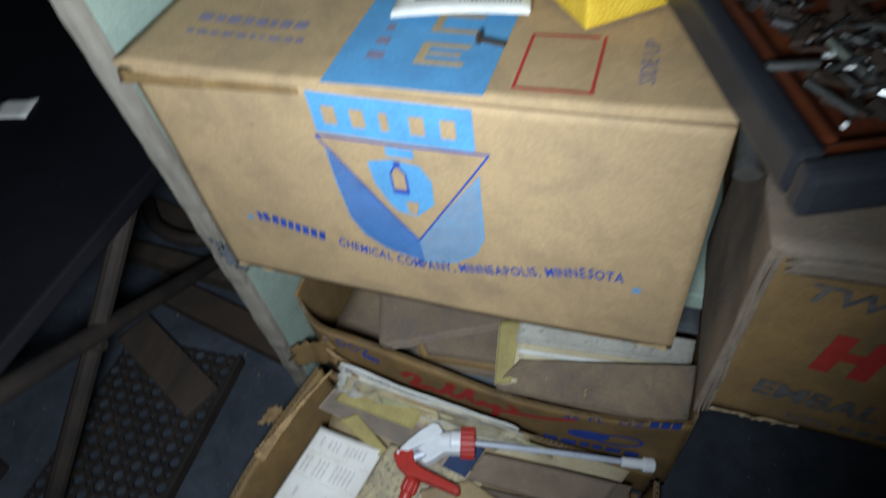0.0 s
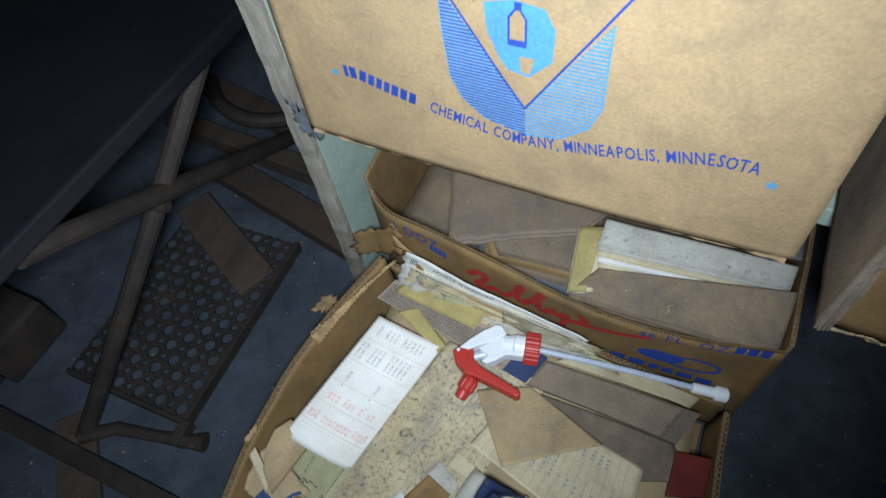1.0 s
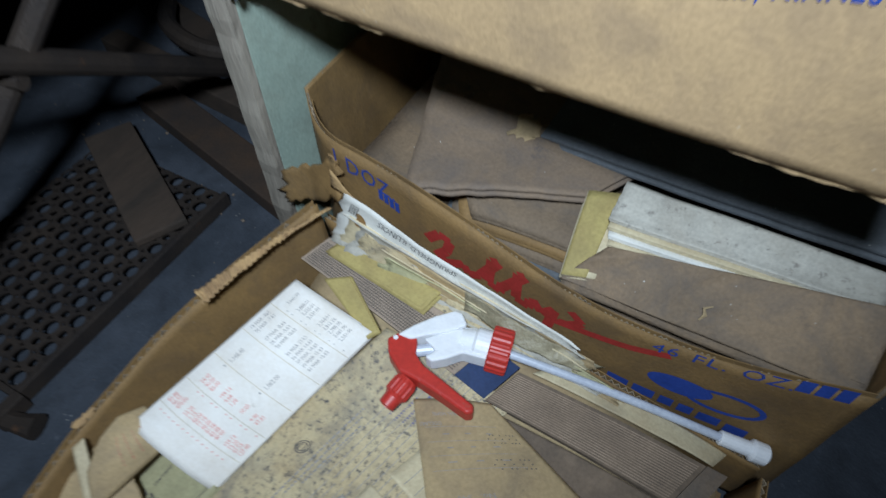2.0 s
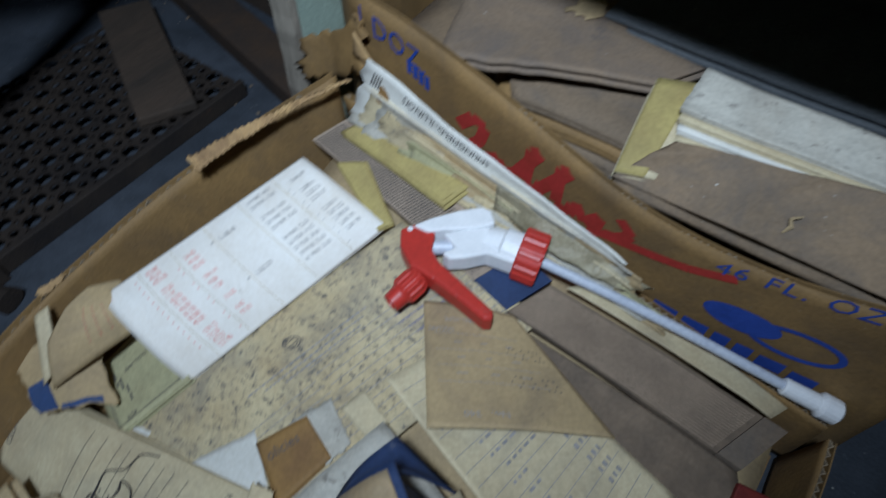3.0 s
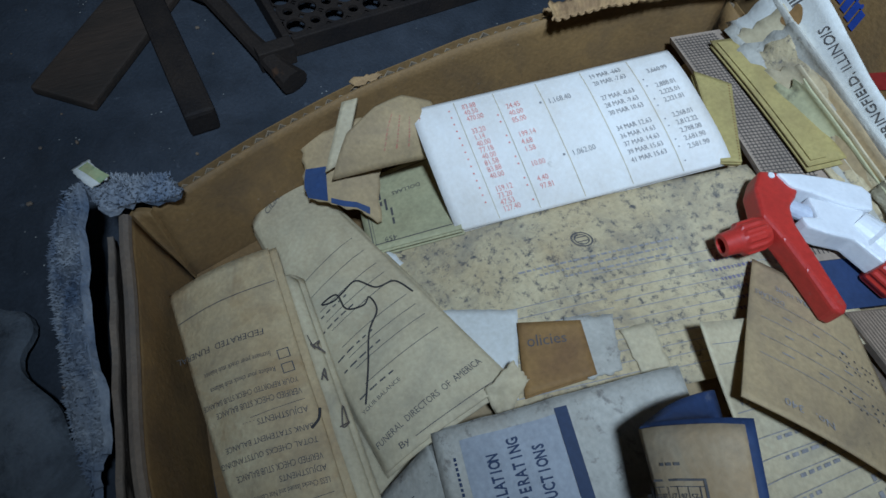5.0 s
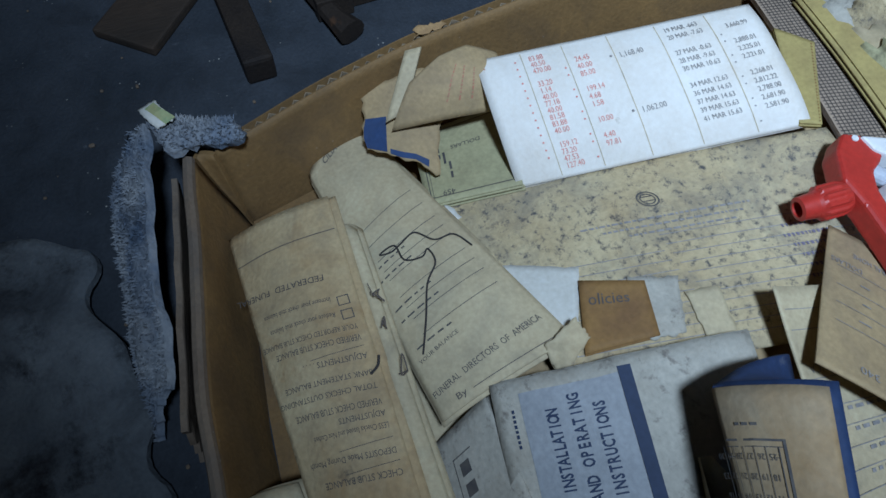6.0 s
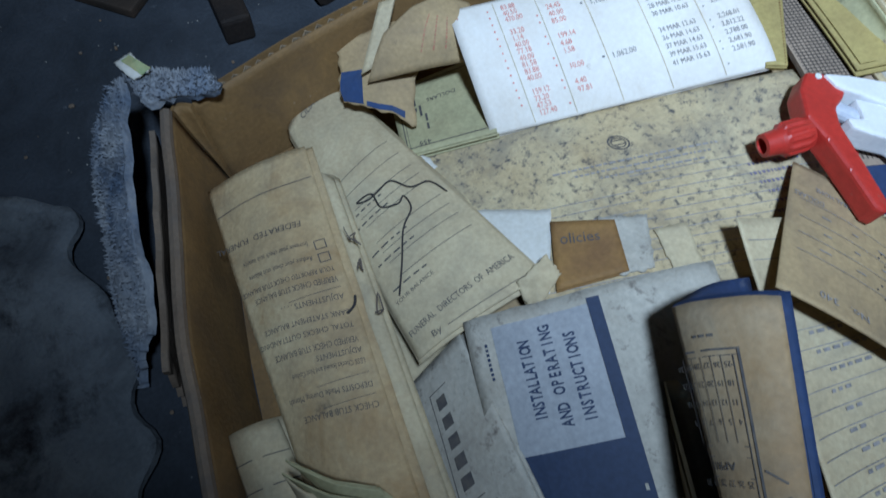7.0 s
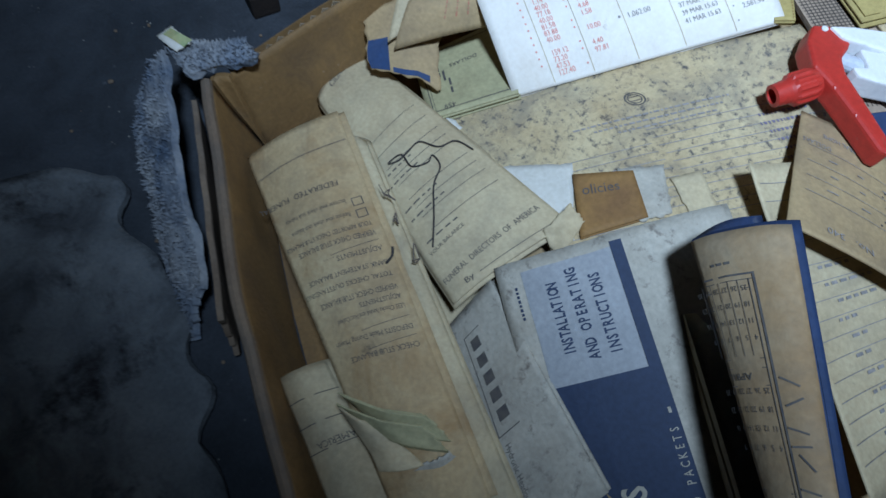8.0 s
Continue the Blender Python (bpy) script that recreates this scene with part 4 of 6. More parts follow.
# ---------------------------------------------------------------- papers in the open carton
def lines(ink, x0, x1, ys, wid=0.0005):
    for y in ys:
        ink.bar(x0, y, x1 - x0, wid)
    return ink


def words(ink, rs, x0, x1, y, h, lo=0.003, hi=0.010, gap=0.0018):
    """Unreadable small writing as short bars."""
    x = x0
    while x < x1 - lo:
        w = min(rs.uniform(lo, hi), x1 - x)
        ink.bar(x, y, w, h)
        x += w + gap
    return ink


# large soiled form
L = Lay((0.132, -0.072), (0.066, -0.270), (0.195, -0.262), (0.245, -0.075), (0.002, 0.001, 0.001, 0.002), crumple=0.0010, seed=90)
form = papers("soiled_form", "large yellowed printed form blotched with soot", "paper", L, 0.0006, DIRTY_CREAM, 40, 30)
g, bk = Ink(L), Ink(L)
rs = random.Random(90)
bk.ring(0.107, 0.028, 0.0055, 0.0055, 0.0008).ring(0.107, 0.028, 0.0038, 0.0038, 0.0006)
bk.bar(0.104, 0.026, 0.006, 0.0006).bar(0.104, 0.029, 0.006, 0.0006)
for k, y in enumerate((0.040, 0.0445, 0.049)):
    words(g, rs, 0.062 + 0.006 * k, 0.150 - 0.01 * k, y, 0.0013, 0.001, 0.004, 0.0009)
lines(g, 0.004, 0.115, [0.052 + 0.0062 * i for i in range(11)])
lines(g, 0.118, 0.200, [0.062 + 0.0062 * i for i in range(9)])
g.put("ruling", GREY_INK, form, "faint ruled lines")
bk.put("form_stamp", BLACK_INK, form, "round dark seal")
hw = Ink(L, 0.0006)
for i in range(9):
    x = 0.030 + 0.006 * (i % 2)
    words(hw, rs, x, x + 0.020 + 0.012 * rs.random(), 0.058 + 0.0062 * i, 0.0020, 0.0006, 0.0016, 0.0011)
hw.put("pen_writing", FADED_INK, form, "pale blue pen figures")

# folded adding tape
TL_ = Leaf((0.084, -0.229, 0.060), (0.130, -0.084, 0.109), (0.056, -0.083, 0.126), (0.012, -0.227, 0.090), bow_v=0.0035, crumple=0.0006, seed=92, curl=(0, 0, -0.003, -0.004))
tape = papers("adding_tape", "white adding machine paper folded flat, with red and grey figures", "paper", TL_, 0.0016, TAPE_PAPER, 30, 40, 3, 0.0012, drift=0.0012)
pk_, gr_ = Ink(TL_), Ink(TL_)


def col(ink, items, x, y0, dy, size):
    """Figures one below another."""
    for i, s in enumerate(items):
        if s:
            ink.text(s, y0, x - dy * i, size, 1.5, 0.82)


col(pk_, ["83.88", "40.50", "470.00", "", "33.20", "1.14", "40.00", "77.18", "40.00", "81.58", "83.88", "40.00", "", "159.12", "73.20", "47.53", "127.40"], 0.0690, 0.030, 0.0040, 0.0046)
col(pk_, ["24.45", "40.00", "85.00", "", "199.14", "4.68", "1.58", "", "10.00", "", "4.40", "97.81"], 0.0630, 0.0545, 0.0046, 0.0046)
col(gr_, ["1,168.40"], 0.0600, 0.0785, 0.004, 0.0048)
col(gr_, ["1,062.00"], 0.0265, 0.0785, 0.004, 0.0048)
col(gr_, ["19 MAR -663", "20 MAR -7.63", "", "27 MAR -0.63", "28 MAR -9.63", "30 MAR 10.63", "", "34 MAR 12.63", "36 MAR 14.63", "37 MAR 14.63", "39 MAR 15.63", "41 MAR 15.63"], 0.0690, 0.1070, 0.0050, 0.0042)
col(gr_, ["3,660.99", "", "2,888.01", "2,225.01", "2,221.01", "", "2,268.01", "2,812.22", "2,788.00", "2,681.90", "2,581.90"], 0.0640, 0.1385, 0.0050, 0.0042)
for i in range(14):
    pk_.disc(0.022, 0.0700 - 0.0044 * i, 0.0006, 0.0006, 6)
    if i % 3:
        pk_.disc(0.048, 0.0650 - 0.0044 * i, 0.0006, 0.0006, 6)
        gr_.disc(0.134, 0.0650 - 0.0044 * i, 0.0005, 0.0005, 6)
gr_.disc(0.074, 0.062, 0.0008, 0.0008, 6).disc(0.074, 0.0285, 0.0008, 0.0008, 6)
pk_.put("red_printing", PINK_INK, tape, "faded red figures")
gr_.put("grey_printing", GREY_INK, tape, "grey figures")
# shade of the tape's folds, put into colour as thin cream bars
cr = Ink(TL_, 0.0004)
for y in (0.026, 0.050, 0.076, 0.103, 0.131):
    cr.bar(y, 0.002, 0.0004, TL_.h - 0.004)
cr.put("crease_shading", CREAM, tape, "soft fold creases, their shade drawn as cream lines")

# small bundle of cheques under the tape
C = Lay((0.006, -0.262), (0.066, -0.277), (0.084, -0.226), (0.022, -0.200), 0.008, crumple=0.0006, seed=95)
chq = papers("cheque_bundle", "bundle of pale greenish printed cheques under the adding tape", "cheque", C, 0.0006, CHECK_GREEN, 14, 14, 6, 0.0006, drift=0.0012)
ink = Ink(C)
w, h = C.w, C.h
ink.bar(0.004, 0.004, w - 0.008, 0.0006).bar(0.004, 0.006, w - 0.008, 0.0003).bar(0.004, 0.004, 0.0006, h).bar(w - 0.005, 0.004, 0.0006, h)
rs = random.Random(95)
ink.text("459", w - 0.009, 0.021, 0.0058, 270)
for k in range(3):
    words(ink, rs, 0.016 + 0.009 * k, 0.030 + 0.009 * k, 0.014 + 0.003 * k, 0.0015)
ink.text("DOLLARS", 0.021, 0.042, 0.0045, 270)
ink.put("cheque_print", BLACK_INK, chq, "dark ruled border and print")

# tan booklet cover bent up, with red print
class Rounded(Leaf):
    """A cover with a rounded upper corner and a rolled lower edge."""

    def point(self, u, v):
        k = max(0.0, 0.55 - u) * max(0.0, v - 0.45) * 3.3
        u2, v2 = u + 0.22 * k, v - 0.22 * k
        return Leaf.point(self, u2, v2) + Vector((0.002, -0.002, -0.006)) * max(0.0, 0.3 - v) ** 2 / 0.09


B = Rounded((0.018, -0.279, 0.064), (0.034, -0.212, 0.074), (0.008, -0.210, 0.086), (-0.013, -0.244, 0.087), bow=0.004, bow_v=0.006, crumple=0.0008, seed=97)
tanb = papers("tan_leaflet", "curled tan leaflet with faint red print", "leaflet", B, 0.0008, MANILA, 20, 20)
ink = Ink(B)
rs = random.Random(97)
for i in range(5):
    y = 0.006
    while y < 0.026 - 0.001 * i:
        g_ = rs.uniform(0.0008, 0.0024)
        ink.bar(0.024 + 0.0062 * i, y, 0.0009, g_)
        y += g_ + 0.0007
ink.put("red_lines", RED_FADED, tanb, "faint red lines")
B2 = Leaf((0.015, -0.283, 0.061), (0.015, -0.270, 0.066), (-0.011, -0.250, 0.086), (-0.014, -0.259, 0.083), seed=98, crumple=0.0004)
sheet("page_edge", B2, 0.002, CREAM, tanb, "pale page edges", nu=4, nv=10)
D = Leaf((0.018, -0.297, 0.045), (0.050, -0.262, 0.046), (-0.010, -0.234, 0.066), (-0.016, -0.288, 0.056), crumple=0.0012, bow=0.004, seed=99, edge=0.06)
torn = papers("torn_card", "torn brown card with a blue printed band", "card", D, 0.001, MANILA, 20, 20)
ink = Ink(D)
ink.bar(0.0008, 0.001, 0.015, 0.026)
ink.put("blue_band", FADED_BLUE, torn, "blue printed band")
ink = Ink(D)
ink.bar(0.018, 0.001, 0.026, 0.0035)
ink.put("blue_line", FADED_BLUE, torn, "narrow blue printed line")

# ledger with checked cloth and ribbed spine
CHECK_DARK = mat("dark_weave", (0.085, 0.07, 0.06), (0.06, 0.05, 0.045), 60, 0.9, 0.1)
CLOTH = mat("checked_book_cloth", (0.38, 0.29, 0.215), (0.27, 0.21, 0.16), 30, 0.85, 0.2, 0.2)
RIBS = mat("ribbed_book_cloth", (0.20, 0.145, 0.10), (0.12, 0.09, 0.066), 40, 0.85, 0.2, 0.35, (0.06, 0.05, 0.05), 40)
# paler than RIBS, so that the cords look lit against their grooves
RIB_LIGHT = mat("pale_cords", (0.37, 0.275, 0.195), (0.24, 0.175, 0.125), 26, 0.85, 0.1, 0.35, (0.07, 0.06, 0.06), 50)
ledger = thing("account_ledger", "old account ledger with checked cloth, ribbed spine and maroon corner", "book")
K = Lay((0.034, -0.054), (0.224, -0.084), (0.236, -0.050), (0.047, -0.029), (0.006, 0.003, 0.003, 0.006), crumple=0.0006, seed=101)
KR = Lay((0.225, -0.085), (0.374, -0.078), (0.390, -0.036), (0.2365, -0.054), (0.004, 0.003, 0.003, 0.004), crumple=0.0012, seed=102, curl=(0, 0.002, 0, 0))


class Sub:
    """A stretch of another sheet."""

    def __init__(self, leaf, a, b, lift=0.0, c=0.0, d=1.0):
        self.l, self.a, self.b, self.lift, self.c0, self.d0 = leaf, a, b, lift, c, d
        self.w, self.h, self.n = leaf.w * (b - a), leaf.h * (d - c), leaf.n

    def surf(self, u, v, lift=0.0):
        return self.l.surf(self.a + (self.b - self.a) * u, self.c0 + (self.d0 - self.c0) * v, self.lift + lift)


def strip(name, leaf, a, b, material, label, lift=0.0, nu=20, nv=8):
    return part(name, grid_shell(Sub(leaf, a, b, lift).surf, nu, nv, 0.004), material, ledger, label)


strip("cloth_cover", K, 0.0, 0.855, CLOTH, "brown checked book cloth", 0.0, 40)
strip("blue_band", K, 0.857, 0.998, BLUE_COVER, "dark blue cloth band", 0.0004)
strip("ribbed_spine", KR, 0.0, 0.93, RIBS, "brown ribbed cloth spine", 0.0002, 30)
strip("spine_end", KR, 0.932, 1.03, CARTON_DUSTY, "frayed cloth turn-in", 0.001)
ink = Ink(K, 0.0003)
for j in range(12):
    ink.bar(0.002, 0.0022 + 0.0022 * j, 0.158, 0.0005)
for i in range(70):
    ink.bar(0.003 + 0.0022 * i, 0.001, 0.0006, 0.027)
ink.put("cloth_check", CHECK_DARK, ledger, "fine woven check")
# the ribbing's light and dark is put into colour as pale bars
for j in range(17):
    ink = Ink(KR, 0.0006)
    ink.bar(0.001, 0.0016 + 0.0021 * j, 0.90 * KR.w, 0.0010)
    ink.put("spine_cord", RIB_LIGHT, ledger, "fine cord, its lit top drawn as a paler bar")
K2 = Lay((0.226, -0.089), (0.344, -0.132), (0.398, -0.108), (0.378, -0.079), 0.002, crumple=0.002, seed=104)
sheet("ledger_board", K2, 0.003, RIBS, ledger, "scuffed brown board", nu=24, nv=16)
K3 = Lay((0.381, -0.131), (0.414, -0.116), (0.416, -0.075), (0.381, -0.085), 0.006, crumple=0.001, seed=105)
sheet("leather_corner", K3, 0.003, MAROON, ledger, "maroon leather corner")

# small yellow things behind
Yf = Lay((0.054, -0.044), (0.152, -0.053), (0.158, -0.032), (0.064, -0.028), (0.012, 0.011, 0.012, 0.013), seed=107, crumple=0.0004)
yfold = papers("yellow_folder", "narrow glossy yellow card folder under envelopes", "folder", Yf, 0.0008, YELLOW, 16, 8, 2, 0.002)
bm = grid_shell(Sub(Yf, 0.03, 0.97, 0.0012, 0.12, 0.5).surf, 12, 3, 0.0006)
part("folder_flap", bm, YELLOW, yfold, "inner flap")
Yp = Lay((0.126, -0.089), (0.132, -0.080), (0.086, -0.052), (0.066, -0.063), 0.010, seed=108)
ypad = papers("yellow_pad", "yellow memo pad with a perforated edge under the tape", "pad", Yp, 0.0008, YELLOW, 8, 20, 4, 0.0006, drift=0.0008)
ink = Ink(Yp)
for i in range(26):
    ink.disc(Yp.w - 0.0016, 0.002 + 0.0022 * i, 0.0005, 0.0005, 6)
ink.put("pad_holes", ORANGE_BROWN, ypad, "row of punched holes")

# fan of envelopes between the two cartons
rs = random.Random(110)
for i in range(12):
    x0, x1 = 0.050 + 0.0075 * i + rs.uniform(-0.006, 0.006), 0.262 if i == 0 else 0.222 + 0.0082 * i + rs.uniform(-0.022, 0.022)
    yb, yt = -0.0235 - 0.0011 * i, -0.0195 - 0.0010 * i
    zt0, zt1 = (0.172, 0.119) if i == 0 else (0.156 - 0.0034 * i + rs.uniform(-0.003, 0.003), 0.124 - 0.0028 * i + rs.uniform(-0.007, 0.006))
    l_ = Leaf((x0 - 0.004, yb - 0.004, support(x0, yb) + 0.010 - 0.0006 * i), (x1, yb, support(x1, yb) + 0.004), (x1 + 0.004, yt, zt1), (x0 + 0.010, yt, zt0),
              bow=0.004, crumple=0.0022, seed=111 + i, edge=0.03, curl=(0.004 * rs.random(), 0.006 * rs.random(), rs.uniform(-0.002, 0.007), rs.uniform(-0.001, 0.005)), freq=22)
    env = papers("envelope", "old windowed envelope fanned out along the carton's back" if i < 3 else "old cream envelope fanned out along the carton's back", "envelope", l_, 0.0007,
                 (WHITE, GREY_WHITE, CREAM, GREY_WHITE, DIRTY_CREAM, MANILA, CREAM, CHECK_GREEN, DIRTY_CREAM, MANILA, CREAM, GREY_WHITE)[i], 24, 8, 2, 0.0008, group="fanned envelopes")
    if i == 0:
        ink = Ink(l_)
        ink.text("SPRINGFIELD, ILLINOIS", 0.108, l_.h - 0.004, 0.0072, 180)
        for k in range(4):
            ink.bar(0.006 + 0.0022 * k, l_.h - 0.012, 0.0011, 0.008, -12)
        ink.put("letterhead", BLACK_INK, env, "printed letterhead")
        ink = Ink(l_)
        ink.disc(0.019, l_.h - 0.014, 0.005, 0.005)
        ink.put("gold_seal", ORANGE_BROWN, env, "gold round seal")
WAXED = mat("waxed_paper", (0.40, 0.35, 0.24), (0.20, 0.165, 0.10), 60, 0.45, 0.5, 0.3)
wx = Leaf((0.180, -0.038, 0.118), (0.275, -0.034, 0.104), (0.290, -0.024, 0.108), (0.178, -0.030, 0.134), bow=0.003, crumple=0.004, seed=125, freq=30)
wx.ridge = 0.005
papers("wax_paper", "crumpled yellowish waxed paper tucked by the envelopes", "paper", wx, 0.0006, WAXED, 24, 10)
rt = Lay((0.246, -0.050), (0.384, -0.034), (0.392, -0.016), (0.262, -0.028), (0.007, 0.004, 0.0, 0.004), crumple=0.002, seed=126)
papers("worn_paper", "worn yellowed paper at the carton's end", "paper", rt, 0.0008, CREAM, 24, 12)

# punched card and the forms under it

F2 = Lay((0.218, -0.098), (0.197, -0.166), (0.356, -0.205), (0.356, -0.115), (0.004, 0.019, 0.006, 0.002), crumple=0.0008, seed=130, curl=(0, 0.004, 0.003, 0))
fm = papers("reconciliation_form", "cream printed form folded open under the punched card", "paper", F2, 0.0006, CREAM, 24, 20)
ink = Ink(F2)
rs = random.Random(130)
lines(ink, 0.004, F2.w - 0.003, [0.010, 0.019, 0.040] + [0.052 + 0.0085 * i for i in range(11)], 0.0004)
for i in range(11):
    words(ink, rs, 0.030 + 0.02 * rs.random(), 0.060, 0.0535 + 0.0085 * i, 0.0016, 0.002, 0.005)
for i in range(8):
    words(ink, rs, 0.010, 0.022, 0.056 + 0.0085 * i + rs.uniform(0, 0.002), 0.0032, 0.0015, 0.003)
ink.text("AMERICA", F2.w - 0.030, 0.034, 0.0056)
ink.put("ruling", GREY_INK, fm, "printed lines and figures")

CD = Lay((0.230, -0.086), (0.181, -0.111), (0.234, -0.176), (0.314, -0.113), (0.006, 0.009, 0.033, 0.012), crumple=0.0006, seed=133, bow=0.003)
card = papers("punched_cheque", "tan punched cheque card lying under the trigger", "cheque", CD, 0.0007, MANILA, 24, 24)
ink = Ink(CD)
rs = random.Random(133)
w, h = CD.w, CD.h
ink.text("FUNERAL HOME", w * 0.42, 0.012, 0.0042, 0)
ink.text("DOLLARS", w * 0.74, 0.020, 0.0042, 0)
lines(ink, w * 0.2, w * 0.92, [0.024, 0.036, 0.047, 0.058], 0.0003)
for k in range(3):
    words(ink, rs, w * 0.30, w * 0.9, 0.030 + 0.011 * k, 0.0007, 0.002, 0.006, 0.012)
ink.text("No.   340", w * 0.55, h - 0.010, 0.0052, 0)
ink.put("cheque_print", GREY_INK, card, "small printed lines")
ho = Ink(CD, 0.0004)
for i, j in ((0, 0), (1, 0), (2, 0), (0, 1), (2, 1), (0, 2), (1, 2), (2, 2), (4, 0), (4, 1), (4, 2), (5, 2), (6, 0), (6, 1), (7, 2), (7, 0), (8, 1)):
    ho.disc(w * 0.14 + 0.0030 * i, h * 0.60 + 0.0036 * j, 0.0006, 0.0006, 8)
    ho.disc(w * 0.10 + 0.0026 * i, h * 0.36 + 0.0034 * j, 0.0006, 0.0006, 8)
ho.put("punched_holes", BLACK_INK, card, "punched holes")

# policy booklet, grey card and white sheets in the middle
P = Lay((0.187, -0.247), (0.194, -0.211), (0.166, -0.202), (0.151, -0.230), 0.004, seed=136, crumple=0.0004)
papers("grey_card", "small grey rounded card beside the policy booklet", "card", Lay((0.194, -0.216), (0.198, -0.199), (0.171, -0.186), (0.160, -0.208), 0.003, seed=137, edge=0.06), 0.0008, GREY_WHITE, 10, 10)
pol = papers("policy_booklet", "orange-brown policy booklet partly buried among papers", "booklet", P, 0.0008, ORANGE_BROWN, 10, 10, 3, 0.0006, drift=0.0008)
ink = Ink(P)
ink.text("olicies", 0.004, 0.022, 0.0085, 0)
ink.put("cover_title", BLACK_INK, pol, "dark title lettering")
papers("cream_tag", "small cream tag of paper", "paper", Lay((0.204, -0.192), (0.209, -0.178), (0.184, -0.172), (0.180, -0.188), 0.003, seed=138, edge=0.06), 0.0008, CREAM, 8, 8)
papers("white_sheet", "grubby white sheet of paper", "paper", Lay((0.187, -0.250), (0.144, -0.225), (0.122, -0.260), (0.152, -0.278), 0.002, seed=139, edge=0.02, crumple=0.0006), 0.0006, WHITE, 12, 12)
papers("white_sheet", "grubby white sheet of paper, torn at its edge", "paper", Leaf((0.125, -0.270, 0.040), (0.112, -0.248, 0.048), (0.068, -0.268, 0.042), (0.080, -0.292, 0.036), seed=140, edge=0.12, crumple=0.001), 0.0006, WHITE, 12, 12)

# two folded reconciliation reports
R1 = Leaf((0.186, -0.322, 0.058), (0.177, -0.248, 0.076), (-0.022, -0.292, 0.024), (0.006, -0.334, 0.022), bow=0.003, crumple=0.0016, seed=142, curl=(-0.003, -0.002, 0, 0))
rep1 = papers("folded_report", "folded grey-cream funeral accounts report with a loose cord", "paper", R1, 0.0008, CREAM, 24, 40, 3, 0.0016)
ink = Ink(R1)
w, h = R1.w, R1.h
ink.text("FUNERAL  DIRECTORS  OF  AMERICA", 0.002, 0.012, 0.0052, 4, 0.66)
ink.text("By", 0.010, 0.004, 0.005, 0)
ink.bar(0.018, 0.0045, 0.040, 0.0004)
ink.text("YOUR BALANCE", 0.004, 0.032, 0.0034, 4, 0.9)
lines(ink, 0.012, w - 0.008, [0.045, 0.056, 0.064, 0.072, 0.085, 0.092, 0.100, 0.112, 0.124], 0.0004)
for k, y in enumerate((0.040, 0.059, 0.067, 0.088, 0.096)):
    words(ink, random.Random(k), 0.006, 0.030, y, 0.001, 0.002, 0.005)
ink.text("CILIATIO", w - 0.046, h - 0.010, 0.0075, 2, 0.95)
ink.put("report_print", BLACK_INK, rep1, "printed lines and headings")
tuck = Leaf((0.192, -0.262, 0.066), (0.182, -0.243, 0.080), (0.170, -0.246, 0.083), (0.176, -0.264, 0.075), crumple=0.003, seed=143, edge=0.06, freq=60)
sheet("crushed_fold", tuck, 0.0008, CREAM, rep1, "crushed folded end", nu=12, nv=12)

R2 = Leaf((0.047, -0.331, 0.056), (0.040, -0.391, 0.032), (0.275, -0.392, 0.062), (0.282, -0.350, 0.070), bow=0.005, crumple=0.0015, seed=145, curl=(0, 0, 0, 0))
rep2 = papers("folded_report", "long folded cream funeral accounts report, water-stained at one end", "paper", R2, 0.0008, STAINED_CREAM, 24, 50, 4, 0.002, drift=0.004)
ink = Ink(R2)
w, h = R2.w, R2.h
ink.text("FEDERATED  FUNERAL", 0.012, 0.048, 0.0052, -6, 0.9)
bx = [(0.004, 0.063), (0.004, 0.071)]
for x, y in bx:
    ink.bar(x, y, 0.005, 0.0005).bar(x, y + 0.005, 0.0055, 0.0005).bar(x, y, 0.0005, 0.005).bar(x + 0.005, y, 0.0005, 0.005)
for s, y, sz in (("Increase your check stub balance", 0.062, 0.0042), ("Reduce your check stub balance", 0.071, 0.0042), ("YOUR REPORTED CHECK STUB BALANCE", 0.080, 0.0042),
                 ("VERIFIED CHECK STUB BALANCE", 0.086, 0.0047), ("ADJUSTMENTS . . . .", 0.096, 0.0045), ("BANK STATEMENT BALANCE", 0.105, 0.0042), ("TOTAL CHECKS OUTSTANDING", 0.112, 0.0042),
                 ("VERIFIED CHECK STUB BALANCE", 0.120, 0.0047), ("ADJUSTMENTS", 0.126, 0.0042), ("LESS Checks Issued and Not Cashed", 0.132, 0.0040), ("DEPOSITS Made During Month", 0.144, 0.0042),
                 ("CHECK STUB BALANCE", 0.154, 0.0045)):
    ink.text(s, 0.012 if y < 0.075 else 0.004, y, sz, -5, 0.62 if len(s) > 26 else 0.8)
lines(ink, 0.001, w - 0.001, [0.022], 0.0005)
lines(ink, 0.004, 0.030, [0.092, 0.139, 0.150], 0.0003)
ink.put("report_print", BLACK_INK, rep2, "printed lines and headings")
R3 = Leaf((0.184, -0.394, 0.046), (0.180, -0.420, 0.036), (0.300, -0.418, 0.050), (0.30, -0.385, 0.056), bow=0.005, crumple=0.0016, seed=148)
rep3 = papers("folded_report", "short folded cream report with a worn corner", "paper", R3, 0.0008, CREAM, 16, 24, 3, 0.0018)
ink = Ink(R3)
lines(ink, 0.0, R3.w, [0.016, 0.030, 0.044], 0.0005)
ink.text("AMERICA", 0.002, 0.040, 0.005, 0)
ink.put("report_print", BLACK_INK, rep3, "printed lines")
